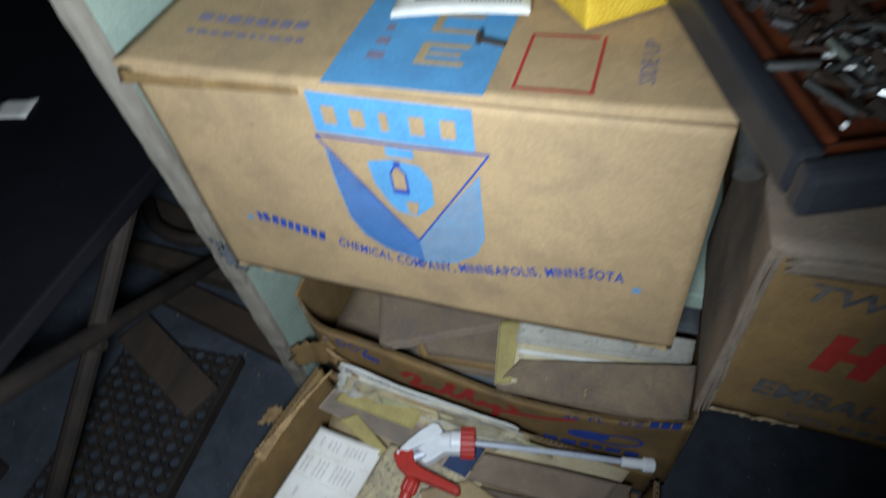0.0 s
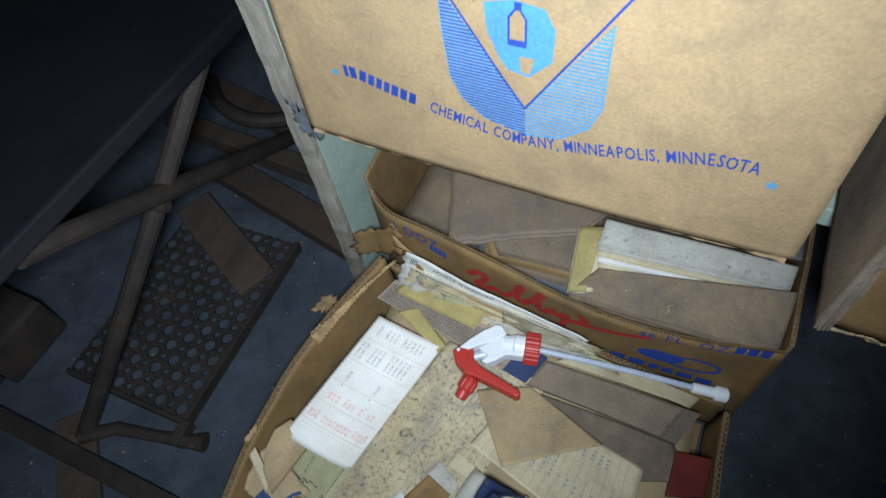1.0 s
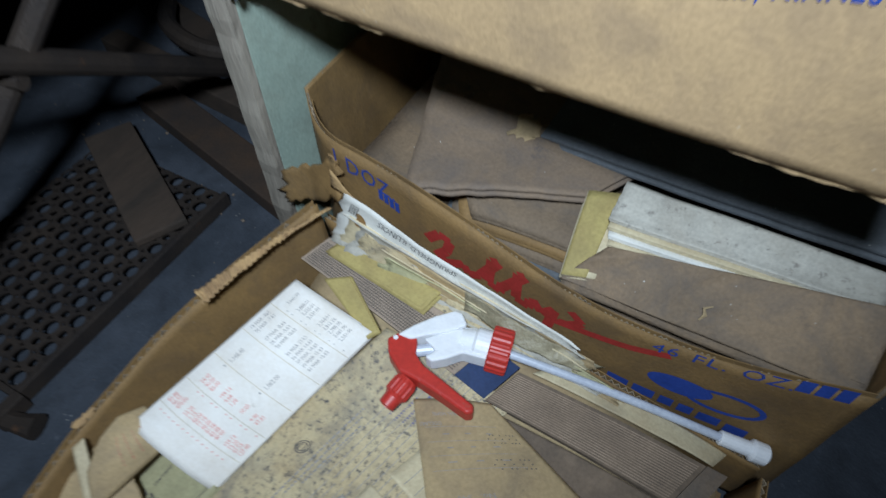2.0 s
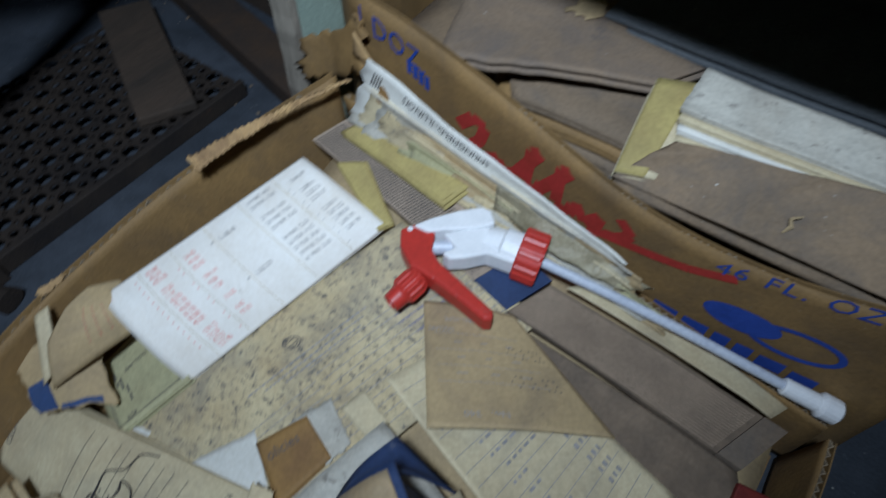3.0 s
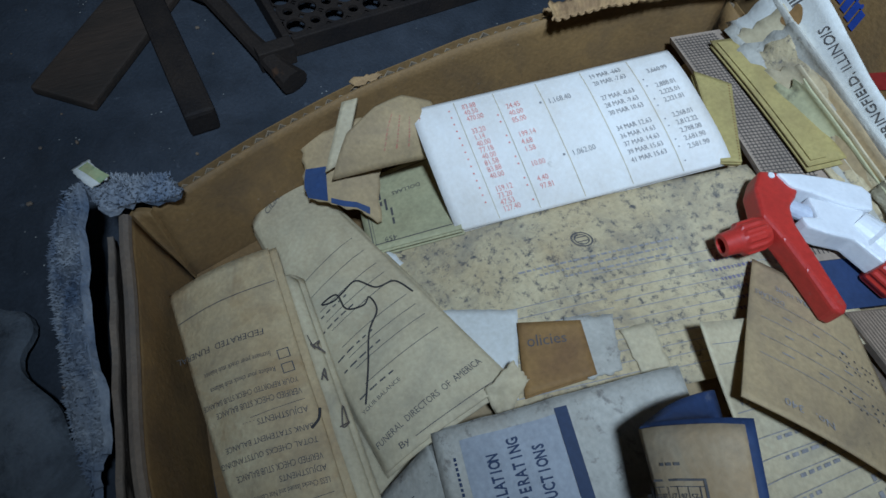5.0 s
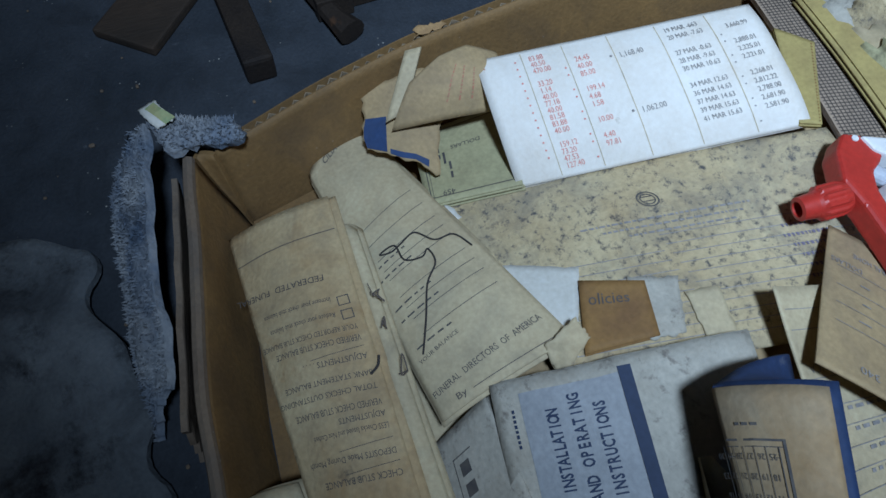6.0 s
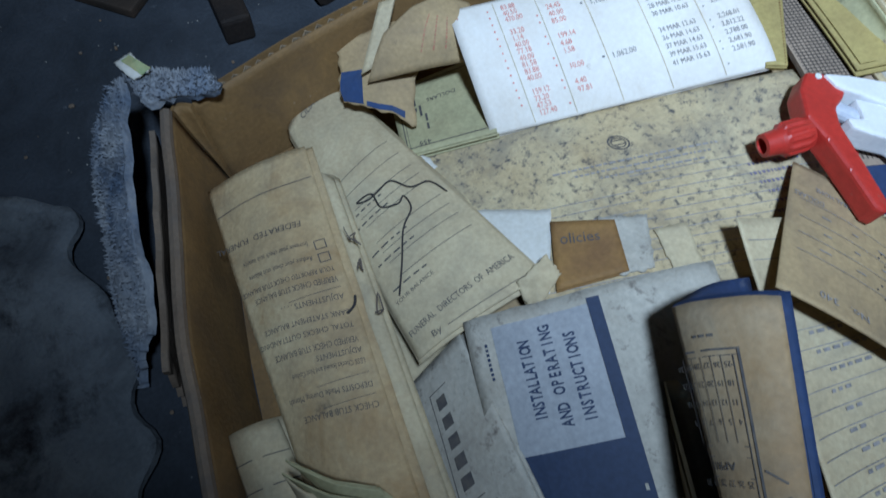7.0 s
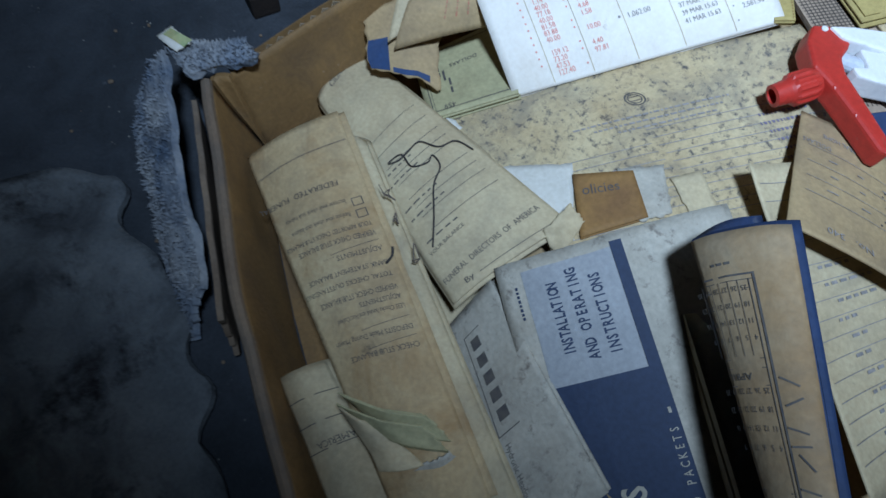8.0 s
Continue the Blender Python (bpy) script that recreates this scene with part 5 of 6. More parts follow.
R4 = Leaf((0.070, -0.322, 0.050), (0.062, -0.330, 0.048), (0.290, -0.352, 0.060), (0.292, -0.338, 0.064), bow=0.003, crumple=0.0012, seed=149)
papers("folded_report", "narrow folded edge of a cream report", "paper", R4, 0.0008, CREAM, 8, 40, 3, 0.002, drift=0.004)
cmp_ = Leaf((0.2303, -0.3873, 0.0756), (0.2541, -0.3581, 0.0744), (0.2398, -0.3657, 0.0864), (0.2137, -0.3964, 0.0816), bow=0.004, crumple=0.0016, seed=150, freq=40, edge=0.05)
wad = papers("paper_wad", "crumpled wad of pale greenish paper on the folded reports", "paper", cmp_, 0.0007, CHECK_GREEN, 24, 14, 5, 0.0016, drift=0.0025)
fan = Leaf((0.2465, -0.3895, 0.0696), (0.2532, -0.3701, 0.0732), (0.2267, -0.3871, 0.0828), (0.2137, -0.3964, 0.0792), bow=0.003, crumple=0.0008, seed=151, curl=(0, 0, 0.004, 0))
sheet("open_fold", fan, 0.0006, CREAM, wad, "pale open fold", nu=14, nv=8)
# the wad's shaded side, its shade put into a greyer paper
shade = Leaf((0.2576, -0.3895, 0.0576), (0.2766, -0.3450, 0.0576), (0.2541, -0.3581, 0.0720), (0.2532, -0.3701, 0.0708), bow=0.002, crumple=0.002, seed=152, edge=0.06)
sheet("grey_fold", shade, 0.0006, GREY_WHITE, wad, "shaded fold in a greyer paper", nu=16, nv=10)

# manuals
M0 = Leaf((0.193, -0.328, 0.034), (0.310, -0.352, 0.052), (0.300, -0.302, 0.076), (0.184, -0.298, 0.060), crumple=0.0005, seed=153)
man0 = papers("service_manual", "grey-white equipment manual with a boxed heading under another manual", "manual", M0, 0.0008, GREY_WHITE, 20, 14, 4, 0.0008, drift=0.001)
ink = Ink(M0)
ink.bar(0.014, 0.013, 0.055, 0.0005).bar(0.014, 0.013, 0.0005, 0.014).bar(0.069, 0.013, 0.0005, 0.014)
for k in range(5):
    ink.bar(0.018 + 0.0098 * k, 0.0168, 0.0060, 0.0068)
words(ink, random.Random(4), 0.030, 0.062, 0.006, 0.0018, 0.002, 0.004, 0.001)
ink.text("Hydronic Headquarters", 0.074, 0.0150, 0.0046, 0, 0.82)
ink.put("cover_print", BLACK_INK, man0, "dark boxed heading")
MA, MB = Vector((0.1816, -0.2968, 0.0700)), Vector((0.2106, -0.1867, 0.1090))
DN = Vector((0.965, -0.205, -0.12)).normalized() * 0.20
M1 = Leaf(MB + DN, MB, MA, MA + DN, seed=155, crumple=0.0005, bow_v=0.002, curl=(0, 0, -0.004, -0.003), edge=0.004)
man1 = papers("instruction_manual", "grey-white installation manual with navy printed blocks", "manual", M1, 0.0008, GREY_WHITE, 30, 24, 6, 0.0010, drift=0.0016)
w, h = M1.w, M1.h
pan, nav, wht, txt = Ink(M1, 0.0004), Ink(M1, 0.0006), Ink(M1, 0.0010), Ink(M1, 0.0008)


def spaced(ink, s_, x, y, size, length, bold=0.0, squeeze=0.72):
    """Capitals set apart evenly, as on a printed cover."""
    step = length / len(s_)
    for i, ch in enumerate(s_):
        if ch != " ":
            wide = max(q[0] for q in glyphs(ch, size)[0])
            ink.text(ch, x + step * (i + 0.5) - wide * squeeze / 2, y, size, 0, squeeze, bold=bold)


pan.bar(w - 0.067, h - 0.0598, 0.0605, 0.0466)
nav.bar(w - 0.195, h - 0.0660, 0.1910, 0.0060)
nav.bar(w - 0.195, h - 0.0600, 0.128, 0.0468)
for s, x0, y, ln in (("INSTALLATION", 0.0535, 0.0292, 0.037), ("AND OPERATING", 0.0580, 0.0400, 0.047), ("INSTRUCTIONS", 0.0582, 0.0506, 0.042)):
    spaced(txt, s, w - x0, h - y, 0.0076, ln, 0.028, 0.62)
words(txt, random.Random(7), w - 0.031, w - 0.013, h - 0.0098, 0.0013, 0.0012, 0.002, 0.0008)
wht.bar(w - 0.0895, h - 0.0635, 0.0028, 0.0014)
spaced(wht, "FIRED PACKETS", w - 0.1460, h - 0.0640, 0.0058, 0.051, 0.006, 0.68)
wht.text("ES", w - 0.130, h - 0.0415, 0.0155, 0, 0.85, bold=0.025)
pan.put("grey_panel", PALE_PANEL, man1, "pale grey printed panel")
nav.put("navy_panel", NAVY, man1, "navy printed blocks")
wht.put("white_lettering", GREY_WHITE, man1, "white lettering")
txt.put("title_lettering", NAVY, man1, "navy title lettering")

# cheque book with calendar leaf and blue cover
CB_TL, CB_TR, CB_BL, CB_BR = Vector((0.2250, -0.2354, 0.1367)), Vector((0.2401, -0.2139, 0.1650)), Vector((0.3452, -0.2840, 0.1458)), Vector((0.3527, -0.2790, 0.1650))
Q = Leaf(CB_TR, CB_TL, CB_BL, CB_BR, bow=0.002, seed=158, crumple=0.0008, curl=(-0.003, -0.002, 0, 0))
cb = papers("cheque_book", "cheque book with a stained calendar leaf and blue cover", "book", Q, 0.0008, STAINED, 20, 24, 2, 0.0012, drift=0.001)
ink = Ink(Q)
w, h = Q.w, Q.h
x0 = w * 0.40
ink.bar(x0, 0.0185, w - x0 - 0.001, 0.0008).bar(x0, 0.0210, w - x0 - 0.001, 0.0003).bar(x0, 0.0185, 0.0008, h * 0.72).bar(x0 + 0.0020, 0.021, 0.0003, h * 0.70)
for j in range(10):
    if j in (4, 5):
        continue
    for i in range(6):
        n = 25 - 7 * (j % 6) + i
        if 1 <= n <= 31:
            ink.text(str(n), x0 + 0.0030 + 0.0032 * i, 0.0235 + 0.0066 * j, 0.0030, 0, 0.70)
ink.text("APRIL", x0 + 0.008, 0.0575, 0.0038, 0)
lines(ink, x0 + 0.002, w - 0.001, [0.0245, 0.0520, 0.0555, 0.0620, 0.0980, 0.1020], 0.0003)
for i in range(5):
    ink.bar(x0 + 0.0056 + 0.0032 * i, 0.0212, 0.0002, 0.030)
words(ink, random.Random(9), w * 0.62, w * 0.84, 0.0130, 0.0011, 0.001, 0.003, 0.0007)
ink.put("calendar_print", BLACK_INK, cb, "calendar grid and figures")
ink = Ink(Q, 0.0006)
for y_, ang in ((0.062, 62), (0.066, 118), (0.078, 75), (0.082, 95), (0.090, 40), (0.097, 80), (0.101, 100), (0.110, 85), (0.115, 85)):
    ink.bar(w * 0.17, y_, 0.0065, 0.0007, ang - 90)
ink.put("pen_marks", BLACK_INK, cb, "dark pencilled marks")
out_w, out_d = (CB_TR - CB_TL).normalized() * 0.0028, (CB_BL - CB_TL).normalized() * 0.0026
QB = Leaf(CB_TR + out_w - out_d, CB_TL - out_d, CB_BL, CB_BR + out_w, bow=0.002, seed=158, curl=(-0.003, -0.002, 0, 0))
QB.c = [p_ - QB.n * 0.0032 for p_ in QB.c]
sheet("blue_cover", QB, 0.002, BLUE_COVER, cb, "dark blue cover", nu=20, nv=20)
QC = Leaf(CB_TL - QB.n * 0.004, (0.2261, -0.1908, 0.1250), (0.262, -0.190, 0.100), CB_TR - QB.n * 0.004, seed=160, bow=-0.003)
sheet("cover_back", QC, 0.0015, BLUE_COVER, cb, "dark blue cover folded back", nu=10, nv=8)
QD = Leaf(CB_TR - QB.n * 0.004, CB_BR - QB.n * 0.004, (0.366, -0.271, 0.098), (0.268, -0.200, 0.094), seed=162, bow=0.002)
sheet("lower_cover", QD, 0.0015, BLUE_COVER, cb, "dark blue cover resting on the slips", nu=12, nv=8)
papers("receipt_pad", "stack of slips under the cheque book", "pad", Leaf((0.262, -0.185, 0.094), (0.248, -0.232, 0.094), (0.338, -0.262, 0.096), (0.348, -0.232, 0.096), seed=161), 0.004, CREAM, 8, 8, 3, 0.001)

# cord and lint on the reports
cord = thing("elastic_cord", "thin dark elastic cord lying loosely over the reports", "cord")
pts = []
for u, v in ((0.93, 0.36), (0.88, 0.42), (0.72, 0.44), (0.62, 0.50), (0.46, 0.50), (0.34, 0.50), (0.24, 0.52), (0.40, 0.51), (0.40, 0.45), (0.54, 0.42), (0.62, 0.43), (0.60, 0.38), (0.44, 0.34), (0.28, 0.26), (0.12, 0.18)):
    pts.append(R1.surf(u, v, 0.0014)[0])


def smooth(ps, n=6):
    out = []
    for i in range(len(ps) - 1):
        p0, p1, p2, p3 = ps[max(i - 1, 0)], ps[i], ps[i + 1], ps[min(i + 2, len(ps) - 1)]
        for k in range(n):
            t = k / n
            out.append(0.5 * ((2 * p1) + (p2 - p0) * t + (2 * p0 - 5 * p1 + 4 * p2 - p3) * t * t + (3 * p1 - p0 - 3 * p2 + p3) * t ** 3))
    return out + [ps[-1]]


part("cord_loop", tube_bm(smooth(pts), 0.0005, 6), CORD, cord)
lint = thing("lint_clump", "clump of grey lint and rotted rubber band between the reports", "lint")
rs = random.Random(171)
for i in range(4):
    t = rs.random()
    b = Vector((0.100 + 0.070 * t, -0.324 - 0.008 * t + rs.uniform(-0.006, 0.004), 0.062 + 0.006 * t))
    ps = [b + Vector((rs.uniform(-0.005, 0.005), rs.uniform(-0.003, 0.003), rs.uniform(-0.003, 0.003))) for _ in range(5)]
    part("strand", tube_bm(smooth(ps, 4), rs.uniform(0.0002, 0.0005), 5), LINT, lint)
band = thing("rubber_band", "rotted rubber band round the folded report", "band")
part("band_loop", tube_bm(smooth([R2.surf(u, v, 0.0012)[0] for u, v in ((-0.02, 0.42), (0.02, 0.44), (0.10, 0.455))]), 0.0007, 6), CORD, band)

# ---------------------------------------------------------------- trigger sprayer
spray = thing("trigger_sprayer", "red and white plastic trigger spray head with a milky dip tube", "sprayer")


def profile_bm(pts, z0, z1, bevel):
    bm = bmesh.new()
    vs = [bm.verts.new((x, y, z0)) for x, y in pts]
    f = bm.faces.new(vs)
    r = bmesh.ops.extrude_face_region(bm, geom=[f])
    for v in r["geom"]:
        if isinstance(v, bmesh.types.BMVert):
            v.co.z = z1
    bmesh.ops.recalc_face_normals(bm, faces=bm.faces)
    bmesh.ops.bevel(bm, geom=list(bm.edges), offset=bevel, segments=3, affect="EDGES", profile=0.6)
    return bm


ZS = 0.114
hood = [(0.150, -0.081), (0.156, -0.069), (0.166, -0.054), (0.176, -0.043), (0.182, -0.042), (0.190, -0.049), (0.182, -0.060), (0.168, -0.072), (0.160, -0.080)]
part("hood", profile_bm(hood, ZS - 0.008, ZS + 0.009, 0.002), WHITE_PLASTIC, spray)
neck = [(0.168, -0.074), (0.178, -0.062), (0.190, -0.050), (0.209, -0.042), (0.215, -0.066), (0.198, -0.070), (0.190, -0.080), (0.182, -0.087), (0.176, -0.086), (0.180, -0.078), (0.175, -0.076)]
part("pump_body", profile_bm(neck, ZS - 0.007, ZS + 0.007, 0.002), WHITE_PLASTIC, spray)
AX = Vector((0.245, 0.061, -0.018)).normalized()
c0 = Vector((0.211, -0.0535, ZS))
part("neck_collar", tube_bm([c0 - AX * 0.022, c0 - AX * 0.012, c0 - AX * 0.010, c0 + AX * 0.001], [0.0085, 0.0105, 0.0125, 0.0125], 24), WHITE_PLASTIC, spray)
bm = bmesh.new()
sd = AX.cross(Vector((0, 0, 1))).normalized()
upv = sd.cross(AX)
rings = []
for d, k in ((0.0, 0.94), (0.001, 1.0), (0.014, 1.0), (0.0155, 0.95), (0.0155, 0.72), (0.010, 0.70)):
    ring = []
    for i in range(80):
        a = 2 * math.pi * i / 80
        r = 0.0172 * k * (1.0 if (i % 4) < 2 or k < 0.98 else 0.955)
        ring.append(bm.verts.new(c0 + AX * d + r * (math.cos(a) * sd + math.sin(a) * upv)))
    rings.append(ring)
for a, b in zip(rings, rings[1:]):
    for i in range(80):
        bm.faces.new((a[i], a[(i + 1) % 80], b[(i + 1) % 80], b[i]))
bm.faces.new(rings[0])
bm.faces.new(rings[-1])
part("ribbed_cap", bm, RED_PLASTIC, spray, "red ribbed screw cap")
trig = [(0.1445, -0.087), (0.149, -0.079), (0.161, -0.073), (0.166, -0.080), (0.169, -0.087), (0.178, -0.092), (0.195, -0.095), (0.2235, -0.1005), (0.2265, -0.1055), (0.2225, -0.1088), (0.200, -0.1060), (0.182, -0.1045), (0.167, -0.105), (0.152, -0.097)]
tg = part("trigger", profile_bm(trig, ZS - 0.007, ZS + 0.007, 0.0025), RED_PLASTIC, spray, "bright red trigger lever")
part("pivot_pin", tube_bm([(0.150, -0.084, ZS + 0.0072), (0.150, -0.084, ZS + 0.0078)], 0.0018, 10), WHITE_PLASTIC, tg, "white pivot pin")
n0, n1 = Vector((0.1735, -0.105, ZS)), Vector((0.1695, -0.129, ZS - 0.004))
dn = (n1 - n0).normalized()
s2 = dn.cross(Vector((0, 0, 1))).normalized()
u2 = s2.cross(dn)
bm, rings = bmesh.new(), []
for d, r, rib in ((0.0, 0.0075, 0), (0.004, 0.009, 1), (0.013, 0.009, 1), (0.0145, 0.0075, 0), (0.016, 0.0066, 0), (0.0235, 0.0060, 0), (0.0240, 0.0040, 0), (0.018, 0.0035, 0)):
    rings.append([bm.verts.new(n0 + dn * d + r * (1 - 0.08 * rib * (i % 4 > 1)) * (math.cos(2 * math.pi * i / 48) * s2 + math.sin(2 * math.pi * i / 48) * u2)) for i in range(48)])
for a, b in zip(rings, rings[1:]):
    for i in range(48):
        bm.faces.new((a[i], a[(i + 1) % 48], b[(i + 1) % 48], b[i]))
bm.faces.new(rings[0])
bm.faces.new(rings[-1])
part("nozzle", bm, RED_PLASTIC, spray, "red ribbed nozzle")
part("plunger", tube_bm([(0.166, -0.083, ZS), (0.178, -0.074, ZS)], 0.0045, 14), MILKY, spray, "bluish plunger")
t0, t1 = c0 + AX * 0.012, Vector((0.384, -0.014, 0.076))
part("dip_tube", tube_bm([t0 + (t1 - t0) * k / 8 + Vector((0, 0, 0.003 * math.sin(math.pi * k / 8))) for k in range(9)], 0.0032, 14), MILKY, spray, "milky dip tube")
ax = (t1 - t0).normalized()
part("filter_sleeve", tube_bm([t1 - ax * 0.004, t1 - ax * 0.003, t1 + ax * 0.019, t1 + ax * 0.020], [0.0045, 0.0055, 0.0058, 0.007], 18), WHITE_PLASTIC, spray)
part("filter_end", tube_bm([t1 + ax * 0.020, t1 + ax * 0.021, t1 + ax * 0.031, t1 + ax * 0.033], [0.007, 0.0082, 0.0080, 0.006], 18), WHITE_PLASTIC, spray, "white filter end")

# ---------------------------------------------------------------- towel, floor cloth, floor debris
towel = thing("towel", "ragged blue-grey terry towel hanging over the carton corner", "towel")
T1 = Leaf((-0.034, -0.452, 0.004), (0.125, -0.462, 0.004), (0.112, -0.440, 0.036), (-0.030, -0.410, 0.068), bow=0.004, bow_v=0.004, crumple=0.004, seed=180, edge=0.05, freq=30)
sheet("cloth", T1, 0.004, TOWEL, towel, nu=30, nv=30)
T2 = Leaf((-0.034, -0.410, 0.064), (-0.002, -0.404, 0.072), (0.008, -0.362, 0.076), (-0.008, -0.366, 0.074), bow=0.006, crumple=0.003, seed=181, edge=0.05, freq=40)
sheet("hem", T2, 0.005, TOWEL, towel, "frayed pale hem", nu=20, nv=12)
bm = bmesh.new()
rs = random.Random(182)
for leaf_, n in ((T1, 1500), (T2, 700)):
    for i in range(n):
        u, v = rs.random(), rs.random()
        p, nn = leaf_.surf(u, v)
        d = (nn + Vector((rs.uniform(-1, 1), rs.uniform(-1, 1), rs.uniform(-1, 1))) * 0.8).normalized()
        s_ = d.orthogonal().normalized() * 0.0007
        q = d.cross(s_).normalized() * 0.0007
        tip = p + d * rs.uniform(0.0015, 0.004)
        vs = [bm.verts.new(c) for c in (p + s_, p - s_ * 0.5 + q, p - s_ * 0.5 - q, tip)]
        for f in ((0, 1, 3), (1, 2, 3), (2, 0, 3)):
            bm.faces.new([vs[k] for k in f])
pile = part("terry_nap", bm, TOWEL, towel, "worn terry loops")
pile["kind"] = "stuff"
tl = Leaf((-0.030, -0.411, 0.077), (-0.012, -0.404, 0.079), (-0.014, -0.394, 0.081), (-0.032, -0.401, 0.079), bow=0.002, seed=184, edge=0.1)
lab = papers("torn_label", "torn white and green paper label on the towel", "label", tl, 0.0006, WHITE, 8, 6)
tg2 = Ink(tl)
tg2.bar(0.004, 0.003, 0.016, 0.006, 8)
tg2.put("green_print", GREEN_LEAF, lab, "faded green print")
bf = Leaf((0.150, -0.440, 0.002), (0.010, -0.412, 0.002), (0.004, -0.404, 0.058), (0.140, -0.434, 0.050), crumple=0.002, seed=186, edge=0.06)
sheet("outer_flap", bf, 0.003, CARTON_DUSTY, carton, "dusty flap hanging outside", nu=20, nv=10)
cl = Leaf((-0.16, -0.92, 0.014), (0.42, -0.92, 0.014), (0.34, -0.455, 0.012), (0.0, -0.475, 0.012), crumple=0.006, seed=188, edge=0.06, freq=14)
cl.ridge = 0.010
fc = papers("floor_cloth", "large stained grey cloth crumpled on the floor beside the carton", "cloth", cl, 0.004, FLOOR_CLOTH, 60, 50)

plate = thing("perforated_plate", "rusty perforated steel plate lying on the floor", "plate")
pm = pose(-0.148, -0.250, 0.016, 0, 0, 2)


def perforated_bm(nx, ny, p, r_big, r_small, th, m):
    """Cells with alternating large and small round holes through the plate."""
    bm = bmesh.new()
    n = 16
    for j in range(ny):
        for i in range(nx):
            r = r_big if (i + j) % 2 == 0 else r_small
            cx, cy = -(i + 0.5) * p, (j + 0.5) * p
            rings_ = []
            for z in (th, 0.0):
                out, inn = [], []
                for k in range(n):
                    a = 2 * math.pi * (k + 0.5) / n
                    c, s = math.cos(a), math.sin(a)
                    q = p / 2 / max(abs(c), abs(s))
                    out.append(bm.verts.new(m @ Vector((cx + q * c, cy + q * s, z))))
                    inn.append(bm.verts.new(m @ Vector((cx + r * c, cy + r * s, z))))
                rings_.append((out, inn))
            (o1, i1), (o0, i0) = rings_
            for k in range(n):
                l = (k + 1) % n
                bm.faces.new((o1[k], o1[l], i1[l], i1[k]))
                bm.faces.new((o0[k], i0[k], i0[l], o0[l]))
                bm.faces.new((i1[k], i1[l], i0[l], i0[k]))
    bmesh.ops.remove_doubles(bm, verts=bm.verts, dist=1e-5)
    return bm


part("plate_sheet", perforated_bm(11, 16, 0.0166, 0.0076, 0.0042, 0.0025, pm), RUSTY, plate)
part("plate_rim", box_bm((0.0, 0.0, -0.0155), (0.006, 0.27, 0.003), 0.001, pm), RUSTY, plate)
part("plate_lug", box_bm((0.0, -0.03, -0.0155), (0.012, -0.0005, 0.003), 0.001, pm), RUSTY, plate)
part("plate_rim", box_bm((-0.186, -0.006, -0.0155), (-0.0005, -0.0005, 0.003), 0.001, pm), RUSTY, plate)

table = thing("folding_table", "low dark folding table with a smooth top and crossed steel legs", "table")
part("top", box_bm((-1.3, -1.3, 0.346), (-0.128, 0.48, 0.366), 0.003), TABLE_TOP, table, "smooth dark top")
part("leg", tube_bm([(-0.257, -0.315, 0.006), (-0.188, -0.105, 0.216), (-0.146, 0.018, 0.346)], 0.0105, 12), RUSTY, table)
part("leg", tube_bm([(-0.256, 0.240, 0.006), (-0.206, 0.060, 0.140), (-0.171, -0.090, 0.248), (-0.138, -0.228, 0.346)], 0.0105, 12), RUSTY, table)
part("leg", tube_bm([(-1.1, -0.9, 0.006), (-1.1, -0.2, 0.346)], 0.0105, 12), RUSTY, table)
part("leg", tube_bm([(-1.1, -0.2, 0.006), (-1.1, -0.9, 0.346)], 0.0105, 12), RUSTY, table)
part("pivot", tube_bm([(-0.192, -0.100, 0.232), (-0.168, -0.092, 0.232)], 0.007, 10), RUSTY, table)
base = thing("steel_base", "rusty steel base frame with a flanged end on the floor", "frame")
part("rail", box_bm((-0.42, -0.345, 0.0), (-0.10, -0.323, 0.022), 0.003, pose(0, 0, 0, 0, 0, 1)), RUSTY, base)
part("flange", tube_bm([(-0.257, -0.318, 0.012), (-0.22, -0.292, 0.012), (-0.17, -0.280, 0.010), (-0.125, -0.268, 0.010), (-0.108, -0.262, 0.010)], [0.010, 0.008, 0.007, 0.009, 0.012], 10, flat=0.8), RUSTY, base)
part("housing", box_bm((-0.53, -0.30, 0.0), (-0.395, -0.205, 0.07), 0.006), RUSTY, base)
part("slot_plate", box_bm((-0.52, -0.312, 0.02), (-0.40, -0.301, 0.06), 0.003), BLACK_LACQUER, base)


def plank(a, b, wid, th, material, label, z=0.0):
    d = Vector((b[0] - a[0], b[1] - a[1], 0))
    m = pose(a[0], a[1], z, 0, 0, math.degrees(math.atan2(d.y, d.x)))
    t_ = thing("scrap_plank", label, "plank", "scrap under the table")
    part("board", box_bm((0, -wid / 2, 0), (d.length, wid / 2, th), 0.002, m), material, t_)
    return t_


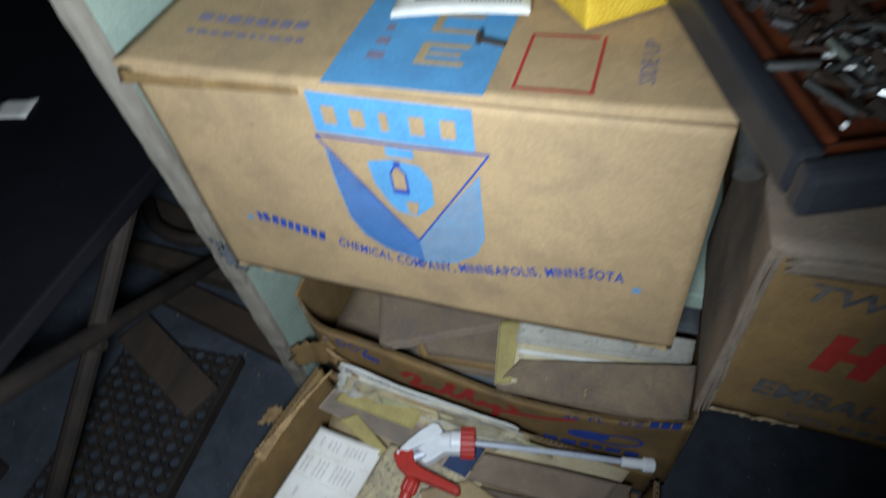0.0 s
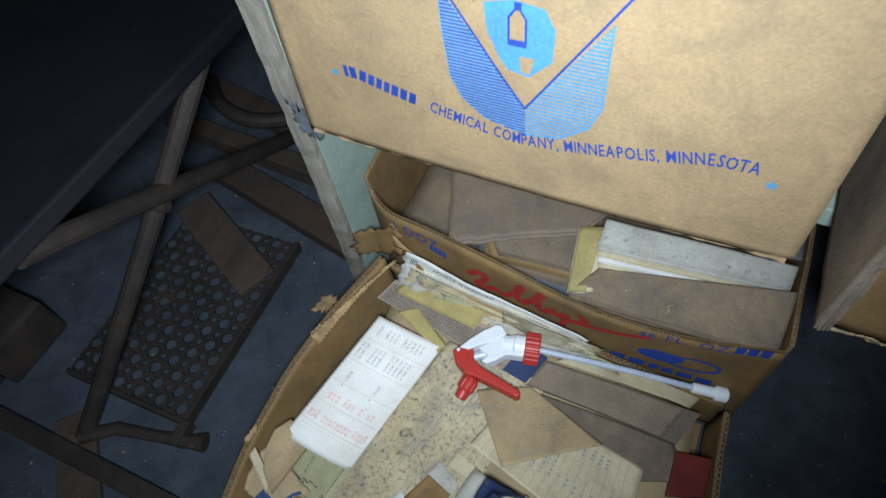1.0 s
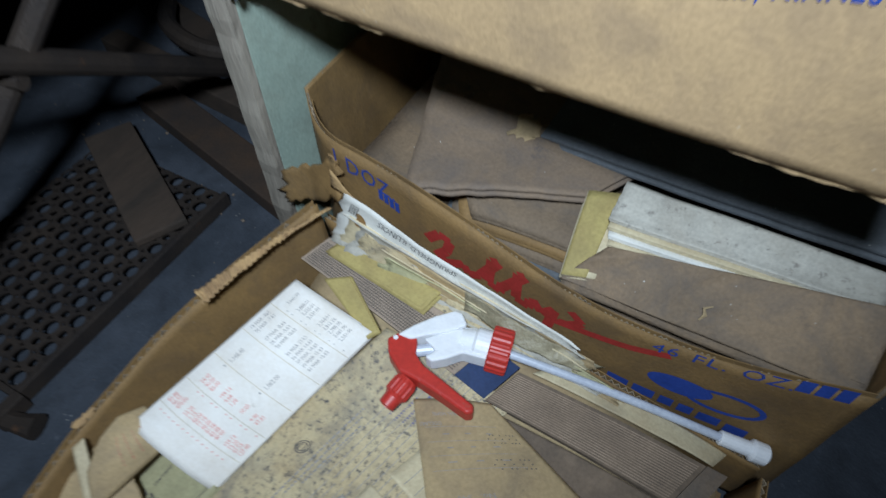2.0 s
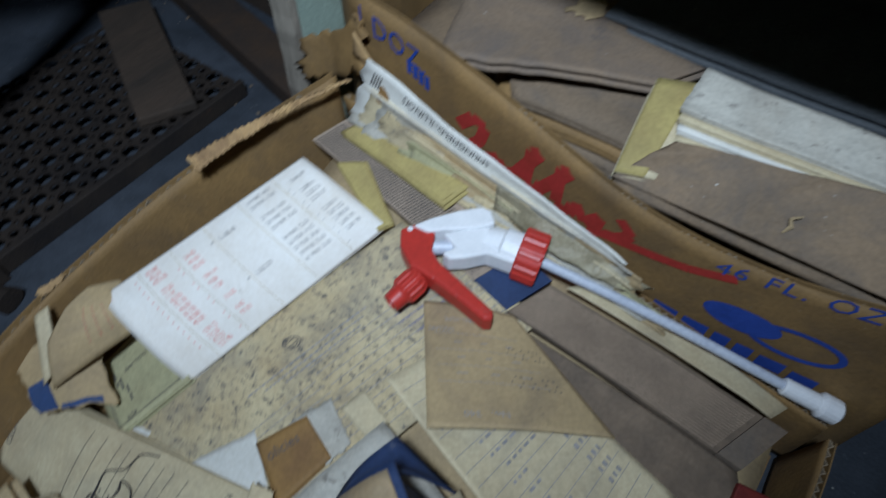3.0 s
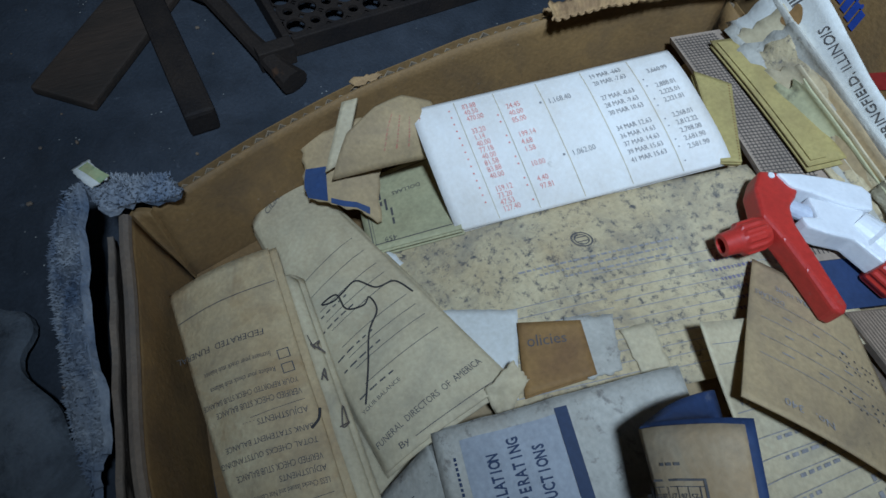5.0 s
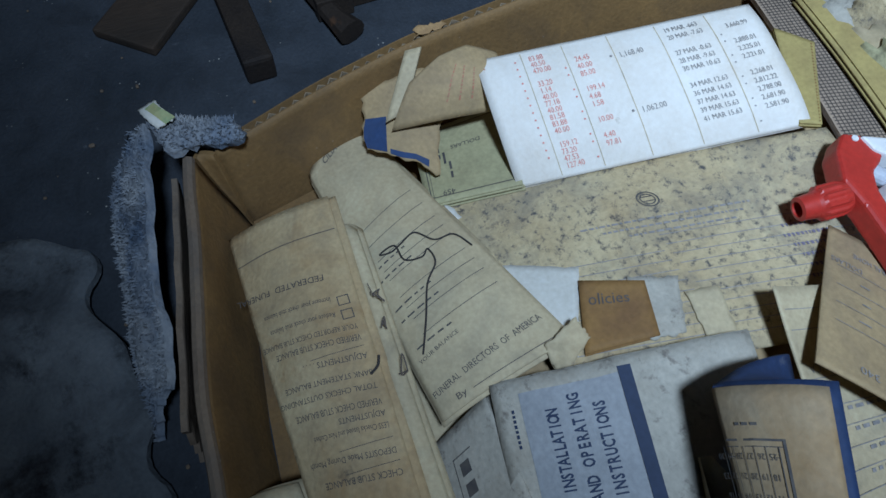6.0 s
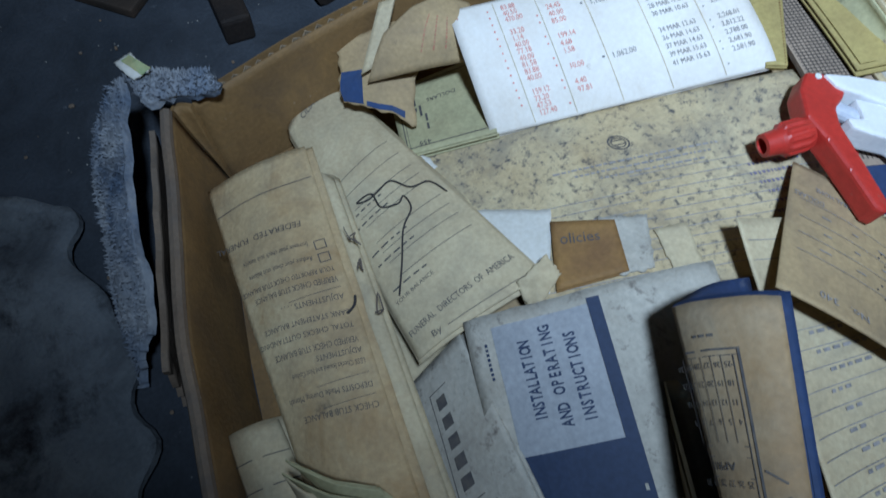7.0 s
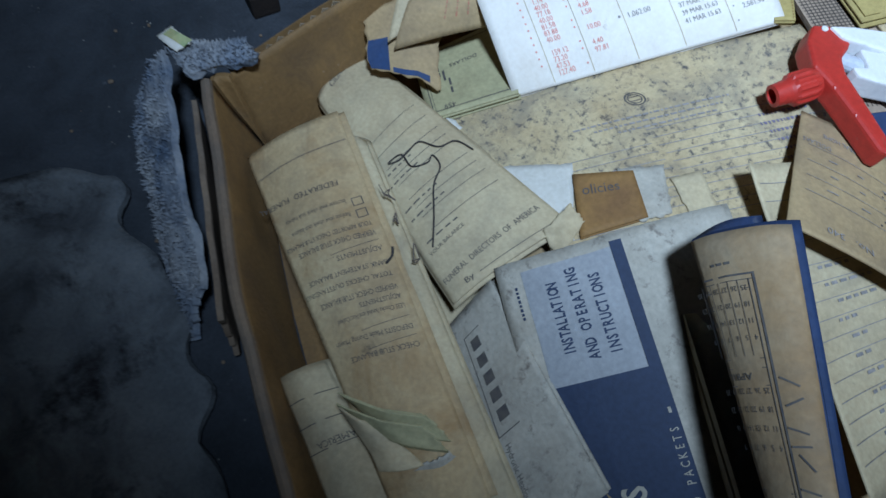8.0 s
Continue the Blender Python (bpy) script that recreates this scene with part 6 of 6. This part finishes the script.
plank((-0.34, 0.02), (-0.165, -0.06), 0.055, 0.010, OLD_WOOD, "short brown board lying on the perforated plate", 0.0190)
plank((-0.36, 0.105), (-0.062, 0.045), 0.045, 0.024, RUST_BROWN, "rust-brown flat bar lying on the floor")
plank((-0.50, 0.16), (-0.16, 0.14), 0.030, 0.030, OLD_WOOD, "old wooden lath on the floor under the table")
plank((-0.55, 0.27), (-0.20, 0.20), 0.04, 0.020, OLD_WOOD, "old dark wooden lath under the table")
plank((-0.29, -0.30), (-0.16, -0.42), 0.05, 0.008, OLD_WOOD, "thin dark strip of wood on the floor")
hose = thing("bent_hose", "bent grey hose lying under the table", "hose")
part("hose_body", tube_bm(smooth([Vector(p) for p in ((-0.46, 0.24, 0.045), (-0.40, 0.19, 0.055), (-0.33, 0.18, 0.05), (-0.27, 0.22, 0.04), (-0.24, 0.28, 0.036))]), 0.012, 10), RUSTY, hose)
slip = Leaf((-0.39, 0.085, 0.3665), (-0.34, 0.095, 0.3665), (-0.35, 0.13, 0.3675), (-0.40, 0.12, 0.3675), seed=190)
papers("paper_slip", "small pale paper slip on the dark table", "paper", slip, 0.0005, WHITE, 4, 4)
fs_ = Leaf((-0.085, -0.062, 0.004), (-0.062, -0.055, 0.004), (-0.06, -0.03, 0.006), (-0.082, -0.036, 0.005), crumple=0.003, seed=191, edge=0.3, freq=60)
papers("card_scrap", "torn scrap of brown card on the concrete floor", "scrap", fs_, 0.002, FLUTE, 8, 8)
bm = bmesh.new()
rs = random.Random(195)
for i in range(260):
    x, y = rs.uniform(-0.5, 0.6), rs.uniform(-0.62, 0.1)
    if (-0.04 < x < 0.43 and -0.44 < y) or y > 0.0 and x > -0.06:
        continue
    r = rs.uniform(0.0006, 0.0022)
    bmesh.ops.create_icosphere(bm, subdivisions=1, radius=r, matrix=pose(x, y, r * 0.6) @ Matrix.Diagonal((1, rs.uniform(0.6, 1.3), 0.6, 1)))
tagged(link("floor_grit", bm, CARTON_DUSTY), "grit and crumbs scattered on the concrete floor", "grit", kind="stuff")
